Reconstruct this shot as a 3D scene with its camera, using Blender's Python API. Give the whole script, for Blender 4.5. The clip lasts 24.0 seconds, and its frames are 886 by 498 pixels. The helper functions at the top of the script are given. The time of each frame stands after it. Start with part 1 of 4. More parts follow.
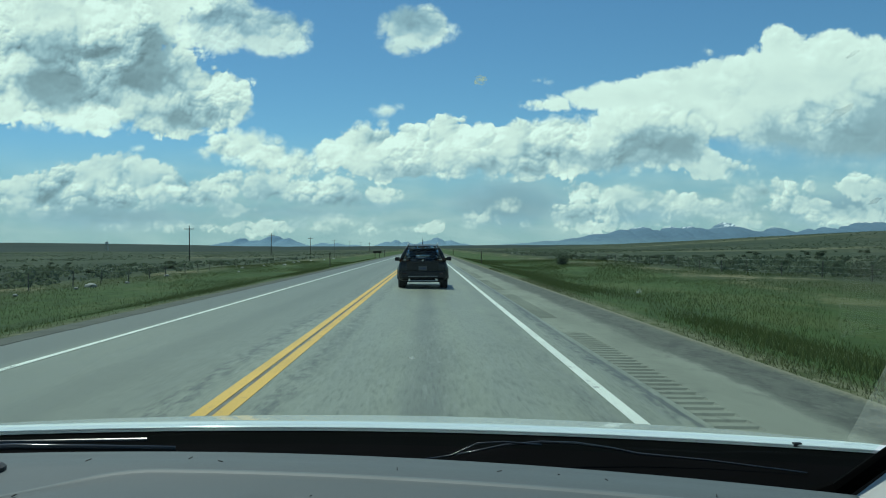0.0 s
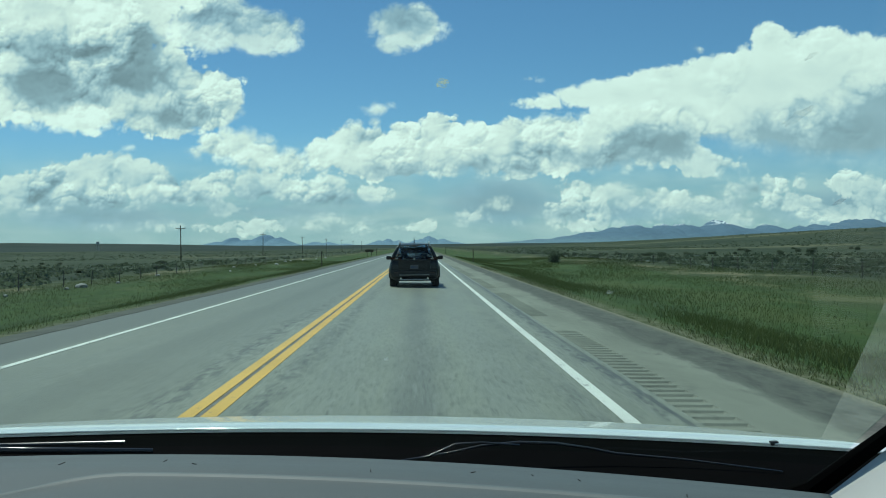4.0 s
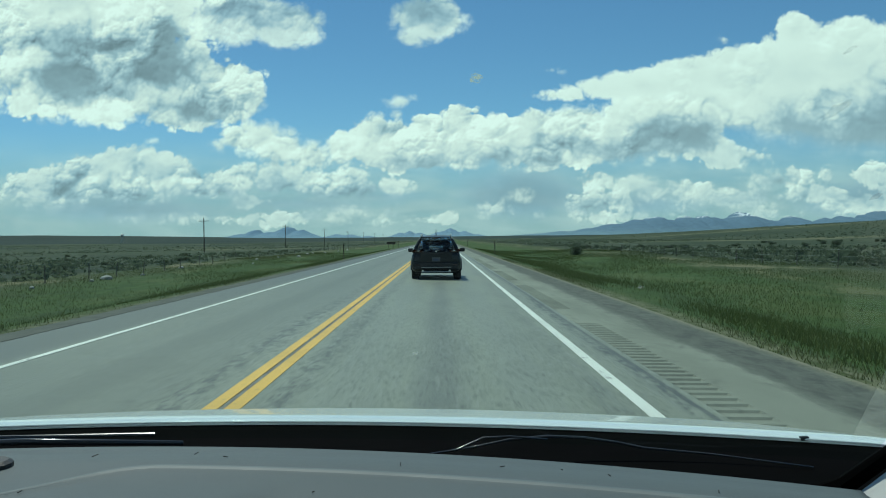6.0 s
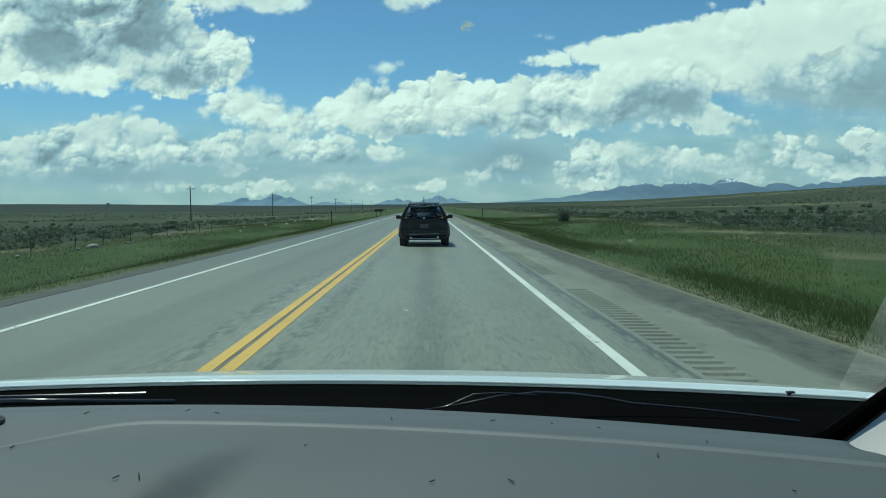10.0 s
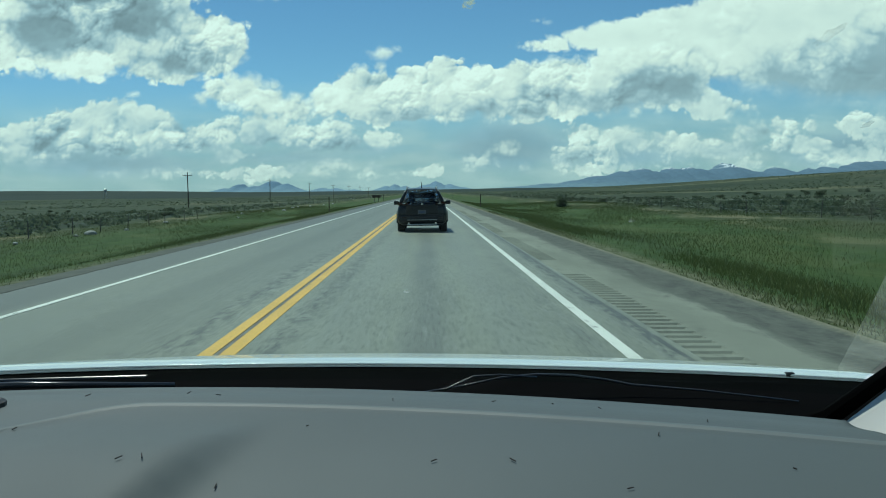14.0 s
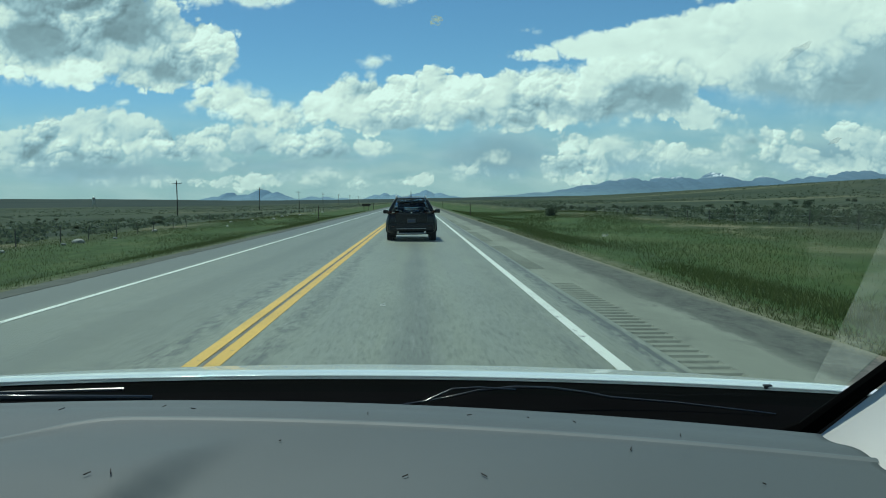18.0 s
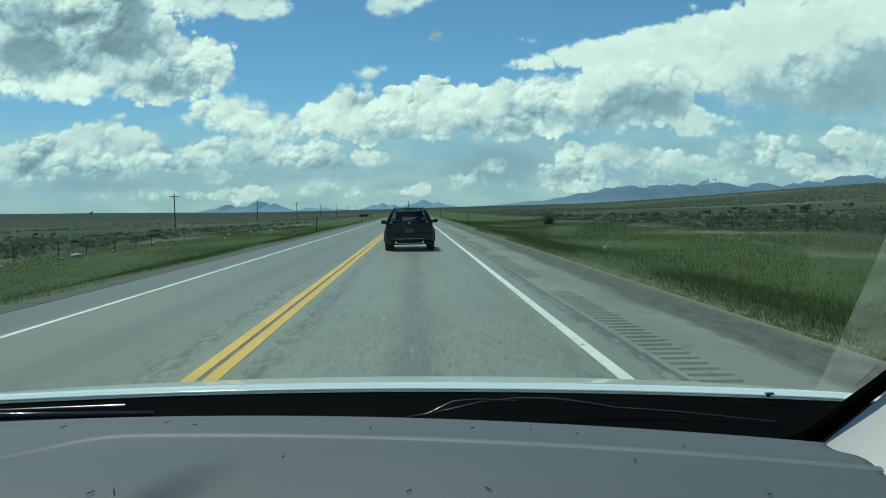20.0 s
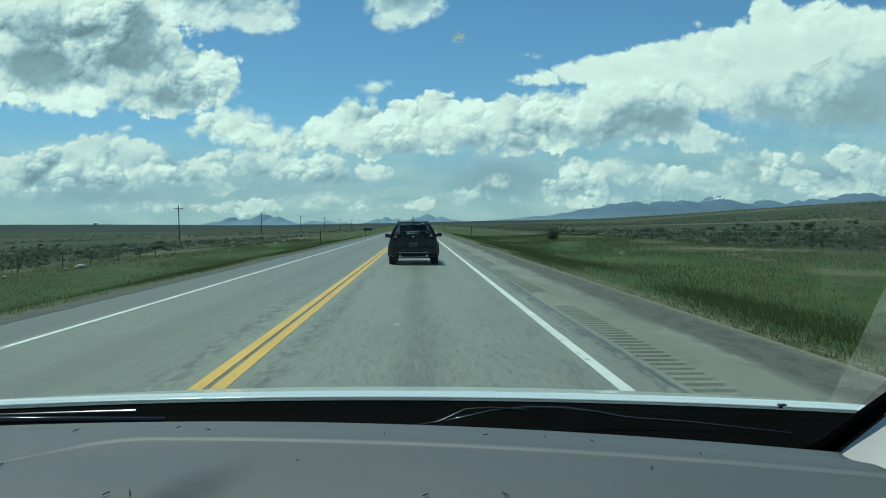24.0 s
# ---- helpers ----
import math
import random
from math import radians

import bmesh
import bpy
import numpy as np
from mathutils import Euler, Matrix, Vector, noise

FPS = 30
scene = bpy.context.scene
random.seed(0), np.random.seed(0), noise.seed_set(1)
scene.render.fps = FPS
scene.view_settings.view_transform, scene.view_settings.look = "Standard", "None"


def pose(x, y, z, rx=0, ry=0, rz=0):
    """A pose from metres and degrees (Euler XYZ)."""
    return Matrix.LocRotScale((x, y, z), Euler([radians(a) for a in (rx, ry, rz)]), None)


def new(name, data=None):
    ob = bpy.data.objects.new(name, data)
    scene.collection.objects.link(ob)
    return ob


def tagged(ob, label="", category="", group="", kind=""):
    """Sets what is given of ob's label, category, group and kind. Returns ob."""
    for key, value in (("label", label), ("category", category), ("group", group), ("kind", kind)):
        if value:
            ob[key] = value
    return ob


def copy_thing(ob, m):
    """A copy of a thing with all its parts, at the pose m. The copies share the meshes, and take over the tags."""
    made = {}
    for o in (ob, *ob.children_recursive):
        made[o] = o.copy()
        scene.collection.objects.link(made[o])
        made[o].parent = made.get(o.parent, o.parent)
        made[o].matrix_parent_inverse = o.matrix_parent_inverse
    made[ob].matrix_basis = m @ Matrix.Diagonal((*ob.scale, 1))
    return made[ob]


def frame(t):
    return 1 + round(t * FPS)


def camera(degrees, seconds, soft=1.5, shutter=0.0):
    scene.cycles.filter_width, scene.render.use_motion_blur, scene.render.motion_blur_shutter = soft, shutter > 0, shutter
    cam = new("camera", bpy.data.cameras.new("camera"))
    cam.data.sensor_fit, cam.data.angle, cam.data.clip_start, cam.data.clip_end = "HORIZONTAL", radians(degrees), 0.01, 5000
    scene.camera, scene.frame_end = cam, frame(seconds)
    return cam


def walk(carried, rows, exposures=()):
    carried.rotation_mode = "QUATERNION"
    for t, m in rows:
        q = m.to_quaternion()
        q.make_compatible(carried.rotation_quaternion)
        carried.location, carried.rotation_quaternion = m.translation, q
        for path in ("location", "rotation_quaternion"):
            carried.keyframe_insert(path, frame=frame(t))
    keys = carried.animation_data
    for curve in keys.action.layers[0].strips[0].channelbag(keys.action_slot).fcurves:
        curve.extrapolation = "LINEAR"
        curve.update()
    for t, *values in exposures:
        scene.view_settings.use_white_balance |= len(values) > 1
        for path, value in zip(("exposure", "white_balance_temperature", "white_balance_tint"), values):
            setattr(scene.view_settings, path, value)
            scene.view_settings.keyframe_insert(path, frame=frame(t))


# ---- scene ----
EXPOSURES = [(0.0, 0.0, 6220, -7.0), (24.0, 0.0, 6220, -7.0)]
cam = camera(52.0, 24.0, soft=1.0)
walk(cam, [
    (0.0, pose(-0.0111, 0, 1.4643, 89.932, 0.280, -0.958)),
    (0.5, pose(0.0029, 0, 1.4689, 90.661, 0.698, -1.373)),
    (1.0, pose(0.0066, 0, 1.4850, 91.466, 0.466, -1.634)),
    (1.5, pose(0.0027, 0, 1.4627, 91.130, 0.217, -1.431)),
    (2.0, pose(0.0103, 0, 1.4631, 90.343, 0.215, -1.802)),
    (2.5, pose(0.0278, 0, 1.4623, 89.575, 0.306, -2.307)),
    (4.5, pose(0.0133, 0, 1.4696, 89.882, 0.711, -0.832)),
    (5.0, pose(0.0086, 0, 1.4668, 89.476, 0.798, -0.214)),
    (5.5, pose(0.0022, 0, 1.4721, 89.185, 0.631, 0.029)),
    (6.0, pose(0.0060, 0, 1.4717, 89.359, 0.545, -0.093)),
    (6.5, pose(0.0115, 0, 1.4862, 89.022, 0.732, -0.805)),
    (7.0, pose(0.0192, 0, 1.4726, 88.617, 0.487, -1.582)),
    (7.5, pose(0.0146, 0, 1.4772, 88.783, 0.373, -1.567)),
    (8.0, pose(0.0153, 0, 1.4598, 88.051, 0.248, -1.548)),
    (8.5, pose(0.0100, 0, 1.4558, 87.908, -0.010, -1.229)),
    (9.0, pose(0.0029, 0, 1.4510, 88.180, -0.064, -0.583)),
    (9.5, pose(0.0026, 0, 1.4501, 87.393, 0.376, -0.614)),
    (10.0, pose(0.0023, 0, 1.4546, 87.279, 0.752, -0.863)),
    (10.5, pose(0.0060, 0, 1.4670, 87.810, 1.024, -1.135)),
    (12.5, pose(-0.0001, 0, 1.4408, 87.239, 0.616, -0.966)),
    (13.0, pose(-0.0049, 0, 1.4333, 86.283, 0.282, -0.783)),
    (13.5, pose(0.0049, 0, 1.4430, 86.010, 0.833, -0.955)),
    (14.0, pose(-0.0018, 0, 1.4478, 86.389, 0.905, -1.005)),
    (14.5, pose(-0.0001, 0, 1.4483, 86.665, 0.876, -1.139)),
    (15.0, pose(-0.0065, 0, 1.4430, 86.289, 1.240, -1.540)),
    (15.5, pose(0.0188, 0, 1.4603, 86.154, 1.902, -1.867)),
    (16.0, pose(0.0199, 0, 1.4562, 86.590, 2.107, -1.815)),
    (16.5, pose(0.0200, 0, 1.4570, 86.960, 1.689, -1.928)),
    (17.0, pose(0.0121, 0, 1.4635, 87.269, 1.016, -1.841)),
    (17.5, pose(0.0154, 0, 1.4620, 87.056, 0.814, -1.754)),
    (18.0, pose(0.0198, 0, 1.4546, 86.927, 0.807, -1.641)),
    (18.5, pose(0.0232, 0, 1.4655, 87.489, 1.268, -1.401)),
    (20.5, pose(0.0111, 0, 1.4587, 87.555, 1.488, -1.927)),
    (21.0, pose(0.0070, 0, 1.4643, 88.632, 1.247, -2.212)),
    (21.5, pose(0.0110, 0, 1.4679, 88.695, 1.075, -2.300)),
    (22.0, pose(0.0209, 0, 1.4718, 88.108, 1.000, -2.244)),
    (22.5, pose(0.0100, 0, 1.4592, 87.298, 0.830, -2.119)),
    (23.0, pose(0.0130, 0, 1.4561, 87.271, 1.184, -2.099)),
    (23.5, pose(0.0223, 0, 1.4541, 87.919, 1.412, -1.965)),
    (24.0, pose(-0.0015, 0, 1.4474, 88.435, 1.033, -1.555)),
], EXPOSURES)

# ---- world, sun ----
SUN_AZ, SUN_EL = radians(-28), radians(60)   # from straight ahead, positive to the right


class Nodes:
    """Short hand for a node tree."""

    def __init__(self, tree):
        self.t = tree
        tree.nodes.clear()

    def add(self, kind, **sets):
        n = self.t.nodes.new(kind)
        for k, v in sets.items():
            if k == "operation":
                n.operation = v
            elif k == "data_type":
                n.data_type = v
            elif k == "blend_type":
                n.blend_type = v
            elif k == "interpolation_type":
                n.interpolation_type = v
        return n

    def put(self, sock, v):
        if hasattr(v, "links"):
            self.t.links.new(v, sock)
        elif v is not None:
            sock.default_value = v

    def math(self, op, a, b=None, c=None, clamp=False):
        n = self.add("ShaderNodeMath", operation=op)
        n.use_clamp = clamp
        for s, v in zip(n.inputs, (a, b, c)):
            self.put(s, v)
        return n.outputs[0]

    def vec(self, op, a, b=None):
        n = self.add("ShaderNodeVectorMath", operation=op)
        self.put(n.inputs[0], a)
        self.put(n.inputs[1], b)
        return n.outputs["Value"] if op in ("LENGTH", "DISTANCE", "DOT_PRODUCT") else n.outputs["Vector"]

    def noise(self, vec, scale, detail=4.0, rough=0.55, distort=0.0):
        n = self.add("ShaderNodeTexNoise")
        self.put(n.inputs["Vector"], vec)
        for k, v in (("Scale", scale), ("Detail", detail), ("Roughness", rough), ("Distortion", distort)):
            n.inputs[k].default_value = v
        return n.outputs["Fac"]

    def puffs(self, vec, scale, detail=2.0, rough=0.5):
        n = self.add("ShaderNodeTexVoronoi")
        self.put(n.inputs["Vector"], vec)
        n.normalize = True
        for k, v in (("Scale", scale), ("Detail", detail), ("Roughness", rough), ("Lacunarity", 2.1)):
            n.inputs[k].default_value = v
        return n.outputs["Distance"]

    def step(self, v, a, b, lo=0.0, hi=1.0):
        n = self.add("ShaderNodeMapRange", interpolation_type="SMOOTHSTEP")
        for s, x in zip(("Value", "From Min", "From Max", "To Min", "To Max"), (v, a, b, lo, hi)):
            self.put(n.inputs[s], x)
        return n.outputs[0]

    def mix(self, f, a, b, blend="MIX"):
        n = self.add("ShaderNodeMix", data_type="RGBA", blend_type=blend)
        self.put(n.inputs[0], f)
        self.put(n.inputs[6], a if hasattr(a, "links") else (*a, 1))
        self.put(n.inputs[7], b if hasattr(b, "links") else (*b, 1))
        return n.outputs[2]

    def split(self, vec):
        n = self.add("ShaderNodeSeparateXYZ")
        self.put(n.inputs[0], vec)
        return n.outputs

    def join(self, x, y, z=0.0):
        n = self.add("ShaderNodeCombineXYZ")
        for s, v in zip(n.inputs, (x, y, z)):
            self.put(s, v)
        return n.outputs[0]


def cloud_field(nd, p, blobs):
    """The largest of many soft ellipses: above zero inside, in hundredths of the picture plane."""
    best = None
    for cx, cy, rx, ry in blobs:
        q = nd.vec("MULTIPLY", nd.vec("SUBTRACT", p, (cx, cy, 0)), (1 / rx, 1 / ry, 0))
        f = nd.math("MULTIPLY_ADD", nd.vec("LENGTH", q), -min(ry, 0.5), min(ry, 0.5))
        if best is None:
            best = f
        else:
            n = nd.add("ShaderNodeMath", operation="SMOOTH_MAX")
            for s, v in zip(n.inputs, (best, f, 0.16)):
                nd.put(s, v)
            best = n.outputs[0]
    return best


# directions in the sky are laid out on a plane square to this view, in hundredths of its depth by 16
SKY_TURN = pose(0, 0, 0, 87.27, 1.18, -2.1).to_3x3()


def build_sky():
    w = bpy.data.worlds.new("sky")
    scene.world = w
    w.use_nodes = True
    nd = Nodes(w.node_tree)
    sky = nd.add("ShaderNodeTexSky")
    sky.sky_type, sky.sun_disc = "NISHITA", False
    sky.sun_elevation, sky.sun_rotation = SUN_EL, SUN_AZ
    sky.altitude, sky.air_density, sky.dust_density, sky.ozone_density = 1600, 1.0, 0.5, 2.5
    blue = nd.vec("MULTIPLY", sky.outputs[0], (0.066, 0.08, 0.092))
    way = nd.add("ShaderNodeTexCoord").outputs["Generated"]
    x, y, z = nd.split(way)
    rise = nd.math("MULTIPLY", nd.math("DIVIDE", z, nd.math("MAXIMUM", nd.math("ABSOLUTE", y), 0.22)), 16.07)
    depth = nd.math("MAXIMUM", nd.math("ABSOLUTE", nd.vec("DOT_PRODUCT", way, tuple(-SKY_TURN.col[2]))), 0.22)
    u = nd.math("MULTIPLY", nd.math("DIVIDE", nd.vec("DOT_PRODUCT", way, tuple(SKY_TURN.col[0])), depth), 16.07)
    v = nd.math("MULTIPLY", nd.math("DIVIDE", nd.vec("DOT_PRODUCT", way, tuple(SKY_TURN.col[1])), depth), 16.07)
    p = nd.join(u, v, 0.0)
    bend = nd.add("ShaderNodeTexNoise")
    nd.put(bend.inputs["Vector"], p)
    bend.inputs["Scale"].default_value, bend.inputs["Detail"].default_value = 1.7, 5.0
    q = nd.vec("ADD", p, nd.vec("MULTIPLY", nd.vec("SUBTRACT", bend.outputs["Color"], (0.5, 0.5, 0.5)), (0.42, 0.34, 0.0)))

    def heaps(at, sc):
        """Rounded heaps of one size."""
        n = nd.add("ShaderNodeTexVoronoi")
        n.voronoi_dimensions, n.feature = "2D", "SMOOTH_F1"
        nd.put(n.inputs["Vector"], at)
        n.inputs["Scale"].default_value, n.inputs["Smoothness"].default_value = sc, 0.3
        d = n.outputs["Distance"]
        return nd.math("MULTIPLY_ADD", nd.math("MULTIPLY", d, d), -2.0, 1.0)

    # heap: how far the puffs bulge out; relief: how far each faces the light above
    heap = relief = None
    for sc, wt, lift in ((1.5, 0.36, 0.36), (3.3, 0.32, 0.32), (7.0, 0.2, 0.24), (14.0, 0.12, 0.14)):
        h = heaps(q, sc)
        d_ = nd.math("MULTIPLY", nd.math("SUBTRACT", h, heaps(nd.vec("ADD", q, (-0.1 / sc, 0.24 / sc, 0)), sc)), lift)
        h = nd.math("MULTIPLY", h, wt)
        heap = h if heap is None else nd.math("ADD", heap, h)
        relief = d_ if relief is None else nd.math("ADD", relief, d_)
    swell = nd.noise(p, 1.15, 3.5, 0.5, 0.2)
    wisp = nd.noise(nd.vec("MULTIPLY", p, (0.8, 1.3, 1)), 2.6, 7.0, 0.6, 0.4)
    long_ = nd.noise(nd.vec("MULTIPLY", p, (0.5, 2.0, 1)), 1.5, 5.0, 0.55, 0.3)
    ragged = nd.math("ADD", nd.math("MULTIPLY_ADD", swell, 0.3, -0.15), nd.math("MULTIPLY_ADD", heap, 0.46, -0.27))
    ragged = nd.math("ADD", ragged, nd.math("MULTIPLY_ADD", wisp, 0.24, -0.12))
    crisp = nd.step(nd.noise(p, 1.0, 3.0, 0.5, 0.4), 0.4, 0.62, 0.15, 1.0)
    soft = nd.step(nd.noise(p, 0.7, 2.0), 0.4, 0.62, 0.05, 0.2)

    def layer(under, blobs, shade, top, floor, rough, cover, puffy=1.0, solid=0.0, cool=(0.76, 0.95, 1.14), fade=None):
        """One sheet of heaped cloud over what lies behind it; shade lists its grey parts."""
        edge = nd.math("ADD", cloud_field(nd, p, blobs), nd.math("MULTIPLY_ADD", ragged, rough, solid))
        mask = nd.math("MULTIPLY", nd.step(edge, 0.0, soft if fade is None else fade), cover)
        dark = nd.math("ADD", cloud_field(nd, q, shade), nd.math("ADD", nd.math("MULTIPLY_ADD", swell, 0.8, -0.4), nd.math("MULTIPLY_ADD", heap, -0.36, 0.2)))
        dark = nd.step(dark, -0.26, 0.26)
        calm = nd.math("MULTIPLY", nd.math("MULTIPLY_ADD", dark, -0.55, 1.0), puffy)
        lit = nd.math("MULTIPLY_ADD", nd.math("MULTIPLY", relief, crisp), calm, top)
        lit = nd.math("ADD", lit, nd.math("MULTIPLY", nd.math("MULTIPLY_ADD", wisp, 0.5, -0.25), calm))
        lit = nd.math("ADD", lit, nd.step(edge, 0.0, 0.5, 0.05, -0.06))
        lit = nd.math("MULTIPLY_ADD", nd.math("POWER", dark, 1.3), floor - top, lit)
        lit = nd.math("MAXIMUM", nd.math("MINIMUM", lit, 1.0), 0.24)
        tone = nd.mix(nd.step(lit, 0.9, 0.46), (0.98, 1.0, 0.985), cool)
        return nd.mix(mask, under, nd.vec("MULTIPLY", tone, nd.join(lit, lit, lit)))

    # haze and rain veils low over the plain
    veil = nd.math("MULTIPLY", nd.step(rise, 0.5, 2.1, 0.95, 0.0), nd.step(long_, 0.28, 0.62, 0.75, 1.0))
    grey = nd.step(nd.math("ADD", long_, nd.math("MULTIPLY", swell, 0.5)), 0.55, 0.95)
    out = nd.mix(veil, blue, nd.mix(grey, (0.34, 0.45, 0.53), (0.49, 0.58, 0.63)))
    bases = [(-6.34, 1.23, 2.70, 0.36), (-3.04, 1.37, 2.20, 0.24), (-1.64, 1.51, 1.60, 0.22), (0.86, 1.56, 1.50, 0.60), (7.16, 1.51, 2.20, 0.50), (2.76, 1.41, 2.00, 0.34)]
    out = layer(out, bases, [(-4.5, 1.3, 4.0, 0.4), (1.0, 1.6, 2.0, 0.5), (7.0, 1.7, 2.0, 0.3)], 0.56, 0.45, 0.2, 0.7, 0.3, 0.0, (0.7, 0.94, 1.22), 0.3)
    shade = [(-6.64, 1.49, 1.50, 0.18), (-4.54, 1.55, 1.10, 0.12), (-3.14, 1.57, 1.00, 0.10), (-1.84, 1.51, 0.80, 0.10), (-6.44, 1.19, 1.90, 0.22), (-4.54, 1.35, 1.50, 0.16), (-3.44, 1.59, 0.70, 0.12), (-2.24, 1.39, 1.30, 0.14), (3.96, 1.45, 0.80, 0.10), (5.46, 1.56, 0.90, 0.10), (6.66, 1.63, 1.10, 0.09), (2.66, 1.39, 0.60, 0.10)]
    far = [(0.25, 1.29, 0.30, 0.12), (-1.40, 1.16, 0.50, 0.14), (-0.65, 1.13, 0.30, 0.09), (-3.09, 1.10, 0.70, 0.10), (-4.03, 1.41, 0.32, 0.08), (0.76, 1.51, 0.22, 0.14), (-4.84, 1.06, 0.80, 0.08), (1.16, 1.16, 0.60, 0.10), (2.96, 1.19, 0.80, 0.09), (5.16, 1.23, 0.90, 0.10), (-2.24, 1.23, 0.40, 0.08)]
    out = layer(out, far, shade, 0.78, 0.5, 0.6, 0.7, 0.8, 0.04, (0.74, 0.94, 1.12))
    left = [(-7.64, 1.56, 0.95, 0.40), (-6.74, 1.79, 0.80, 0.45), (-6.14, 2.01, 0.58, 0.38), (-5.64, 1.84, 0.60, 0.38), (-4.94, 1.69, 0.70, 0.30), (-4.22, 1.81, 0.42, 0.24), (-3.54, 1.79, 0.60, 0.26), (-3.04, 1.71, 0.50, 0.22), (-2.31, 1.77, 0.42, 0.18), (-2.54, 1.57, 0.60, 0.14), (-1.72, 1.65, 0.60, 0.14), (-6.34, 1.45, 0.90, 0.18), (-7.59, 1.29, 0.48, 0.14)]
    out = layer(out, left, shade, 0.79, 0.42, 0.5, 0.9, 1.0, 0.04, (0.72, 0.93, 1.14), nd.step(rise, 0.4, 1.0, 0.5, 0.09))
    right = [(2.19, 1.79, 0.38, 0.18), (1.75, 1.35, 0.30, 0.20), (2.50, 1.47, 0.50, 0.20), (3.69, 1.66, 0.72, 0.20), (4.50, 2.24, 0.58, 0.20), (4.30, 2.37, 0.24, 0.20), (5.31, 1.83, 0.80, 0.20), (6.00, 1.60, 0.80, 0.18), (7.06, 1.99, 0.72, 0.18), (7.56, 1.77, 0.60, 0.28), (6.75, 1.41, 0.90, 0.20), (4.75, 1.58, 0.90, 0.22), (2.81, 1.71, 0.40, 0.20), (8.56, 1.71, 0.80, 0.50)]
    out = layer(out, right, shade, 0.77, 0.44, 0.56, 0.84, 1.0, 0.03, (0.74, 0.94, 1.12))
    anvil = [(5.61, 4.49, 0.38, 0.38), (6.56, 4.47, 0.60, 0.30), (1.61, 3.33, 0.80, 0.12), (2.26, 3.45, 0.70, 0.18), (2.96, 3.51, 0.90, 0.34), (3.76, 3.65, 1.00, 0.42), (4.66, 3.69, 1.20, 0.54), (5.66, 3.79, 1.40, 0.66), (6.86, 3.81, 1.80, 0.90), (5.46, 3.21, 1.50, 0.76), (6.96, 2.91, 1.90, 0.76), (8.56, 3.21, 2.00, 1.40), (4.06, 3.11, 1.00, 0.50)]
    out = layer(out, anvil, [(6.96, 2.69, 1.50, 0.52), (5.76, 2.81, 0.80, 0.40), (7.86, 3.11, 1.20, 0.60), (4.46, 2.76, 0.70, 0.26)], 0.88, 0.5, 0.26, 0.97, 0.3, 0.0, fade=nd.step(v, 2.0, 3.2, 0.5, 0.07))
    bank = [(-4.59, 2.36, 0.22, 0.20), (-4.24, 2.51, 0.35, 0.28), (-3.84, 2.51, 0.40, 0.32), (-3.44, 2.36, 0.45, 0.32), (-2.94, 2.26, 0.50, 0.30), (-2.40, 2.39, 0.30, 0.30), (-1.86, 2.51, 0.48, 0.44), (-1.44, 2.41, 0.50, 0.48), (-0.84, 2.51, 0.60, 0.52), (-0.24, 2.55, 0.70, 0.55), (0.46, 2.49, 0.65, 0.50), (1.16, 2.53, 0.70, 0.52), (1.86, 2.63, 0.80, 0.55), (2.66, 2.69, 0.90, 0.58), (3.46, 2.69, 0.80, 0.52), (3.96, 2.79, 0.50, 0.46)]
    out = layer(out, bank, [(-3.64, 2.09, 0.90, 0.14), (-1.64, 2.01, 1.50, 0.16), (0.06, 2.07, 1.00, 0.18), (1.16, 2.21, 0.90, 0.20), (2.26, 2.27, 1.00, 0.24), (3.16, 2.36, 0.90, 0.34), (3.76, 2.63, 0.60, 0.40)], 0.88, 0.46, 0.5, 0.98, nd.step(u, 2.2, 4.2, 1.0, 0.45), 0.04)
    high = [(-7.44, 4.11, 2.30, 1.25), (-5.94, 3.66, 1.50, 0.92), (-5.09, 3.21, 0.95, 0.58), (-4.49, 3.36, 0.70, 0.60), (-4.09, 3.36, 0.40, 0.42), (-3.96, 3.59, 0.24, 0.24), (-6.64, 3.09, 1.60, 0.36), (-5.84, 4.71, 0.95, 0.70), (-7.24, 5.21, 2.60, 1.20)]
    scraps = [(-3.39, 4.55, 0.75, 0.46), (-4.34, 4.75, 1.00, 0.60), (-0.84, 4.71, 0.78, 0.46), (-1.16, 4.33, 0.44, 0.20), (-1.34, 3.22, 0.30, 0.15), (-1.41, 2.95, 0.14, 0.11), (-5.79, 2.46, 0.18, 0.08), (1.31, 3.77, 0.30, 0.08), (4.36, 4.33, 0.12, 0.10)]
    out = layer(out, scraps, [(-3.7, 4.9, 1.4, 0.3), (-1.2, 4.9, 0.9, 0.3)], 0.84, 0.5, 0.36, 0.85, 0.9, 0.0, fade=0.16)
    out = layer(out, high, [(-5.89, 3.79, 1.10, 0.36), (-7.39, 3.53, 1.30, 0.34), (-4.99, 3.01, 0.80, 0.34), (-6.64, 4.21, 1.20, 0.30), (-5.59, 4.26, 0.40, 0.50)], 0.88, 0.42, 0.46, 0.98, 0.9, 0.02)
    bg = nd.add("ShaderNodeBackground")
    nd.put(bg.inputs[0], out)
    bg.inputs[1].default_value = 1.0
    o = nd.add("ShaderNodeOutputWorld")
    nd.t.links.new(bg.outputs[0], o.inputs[0])


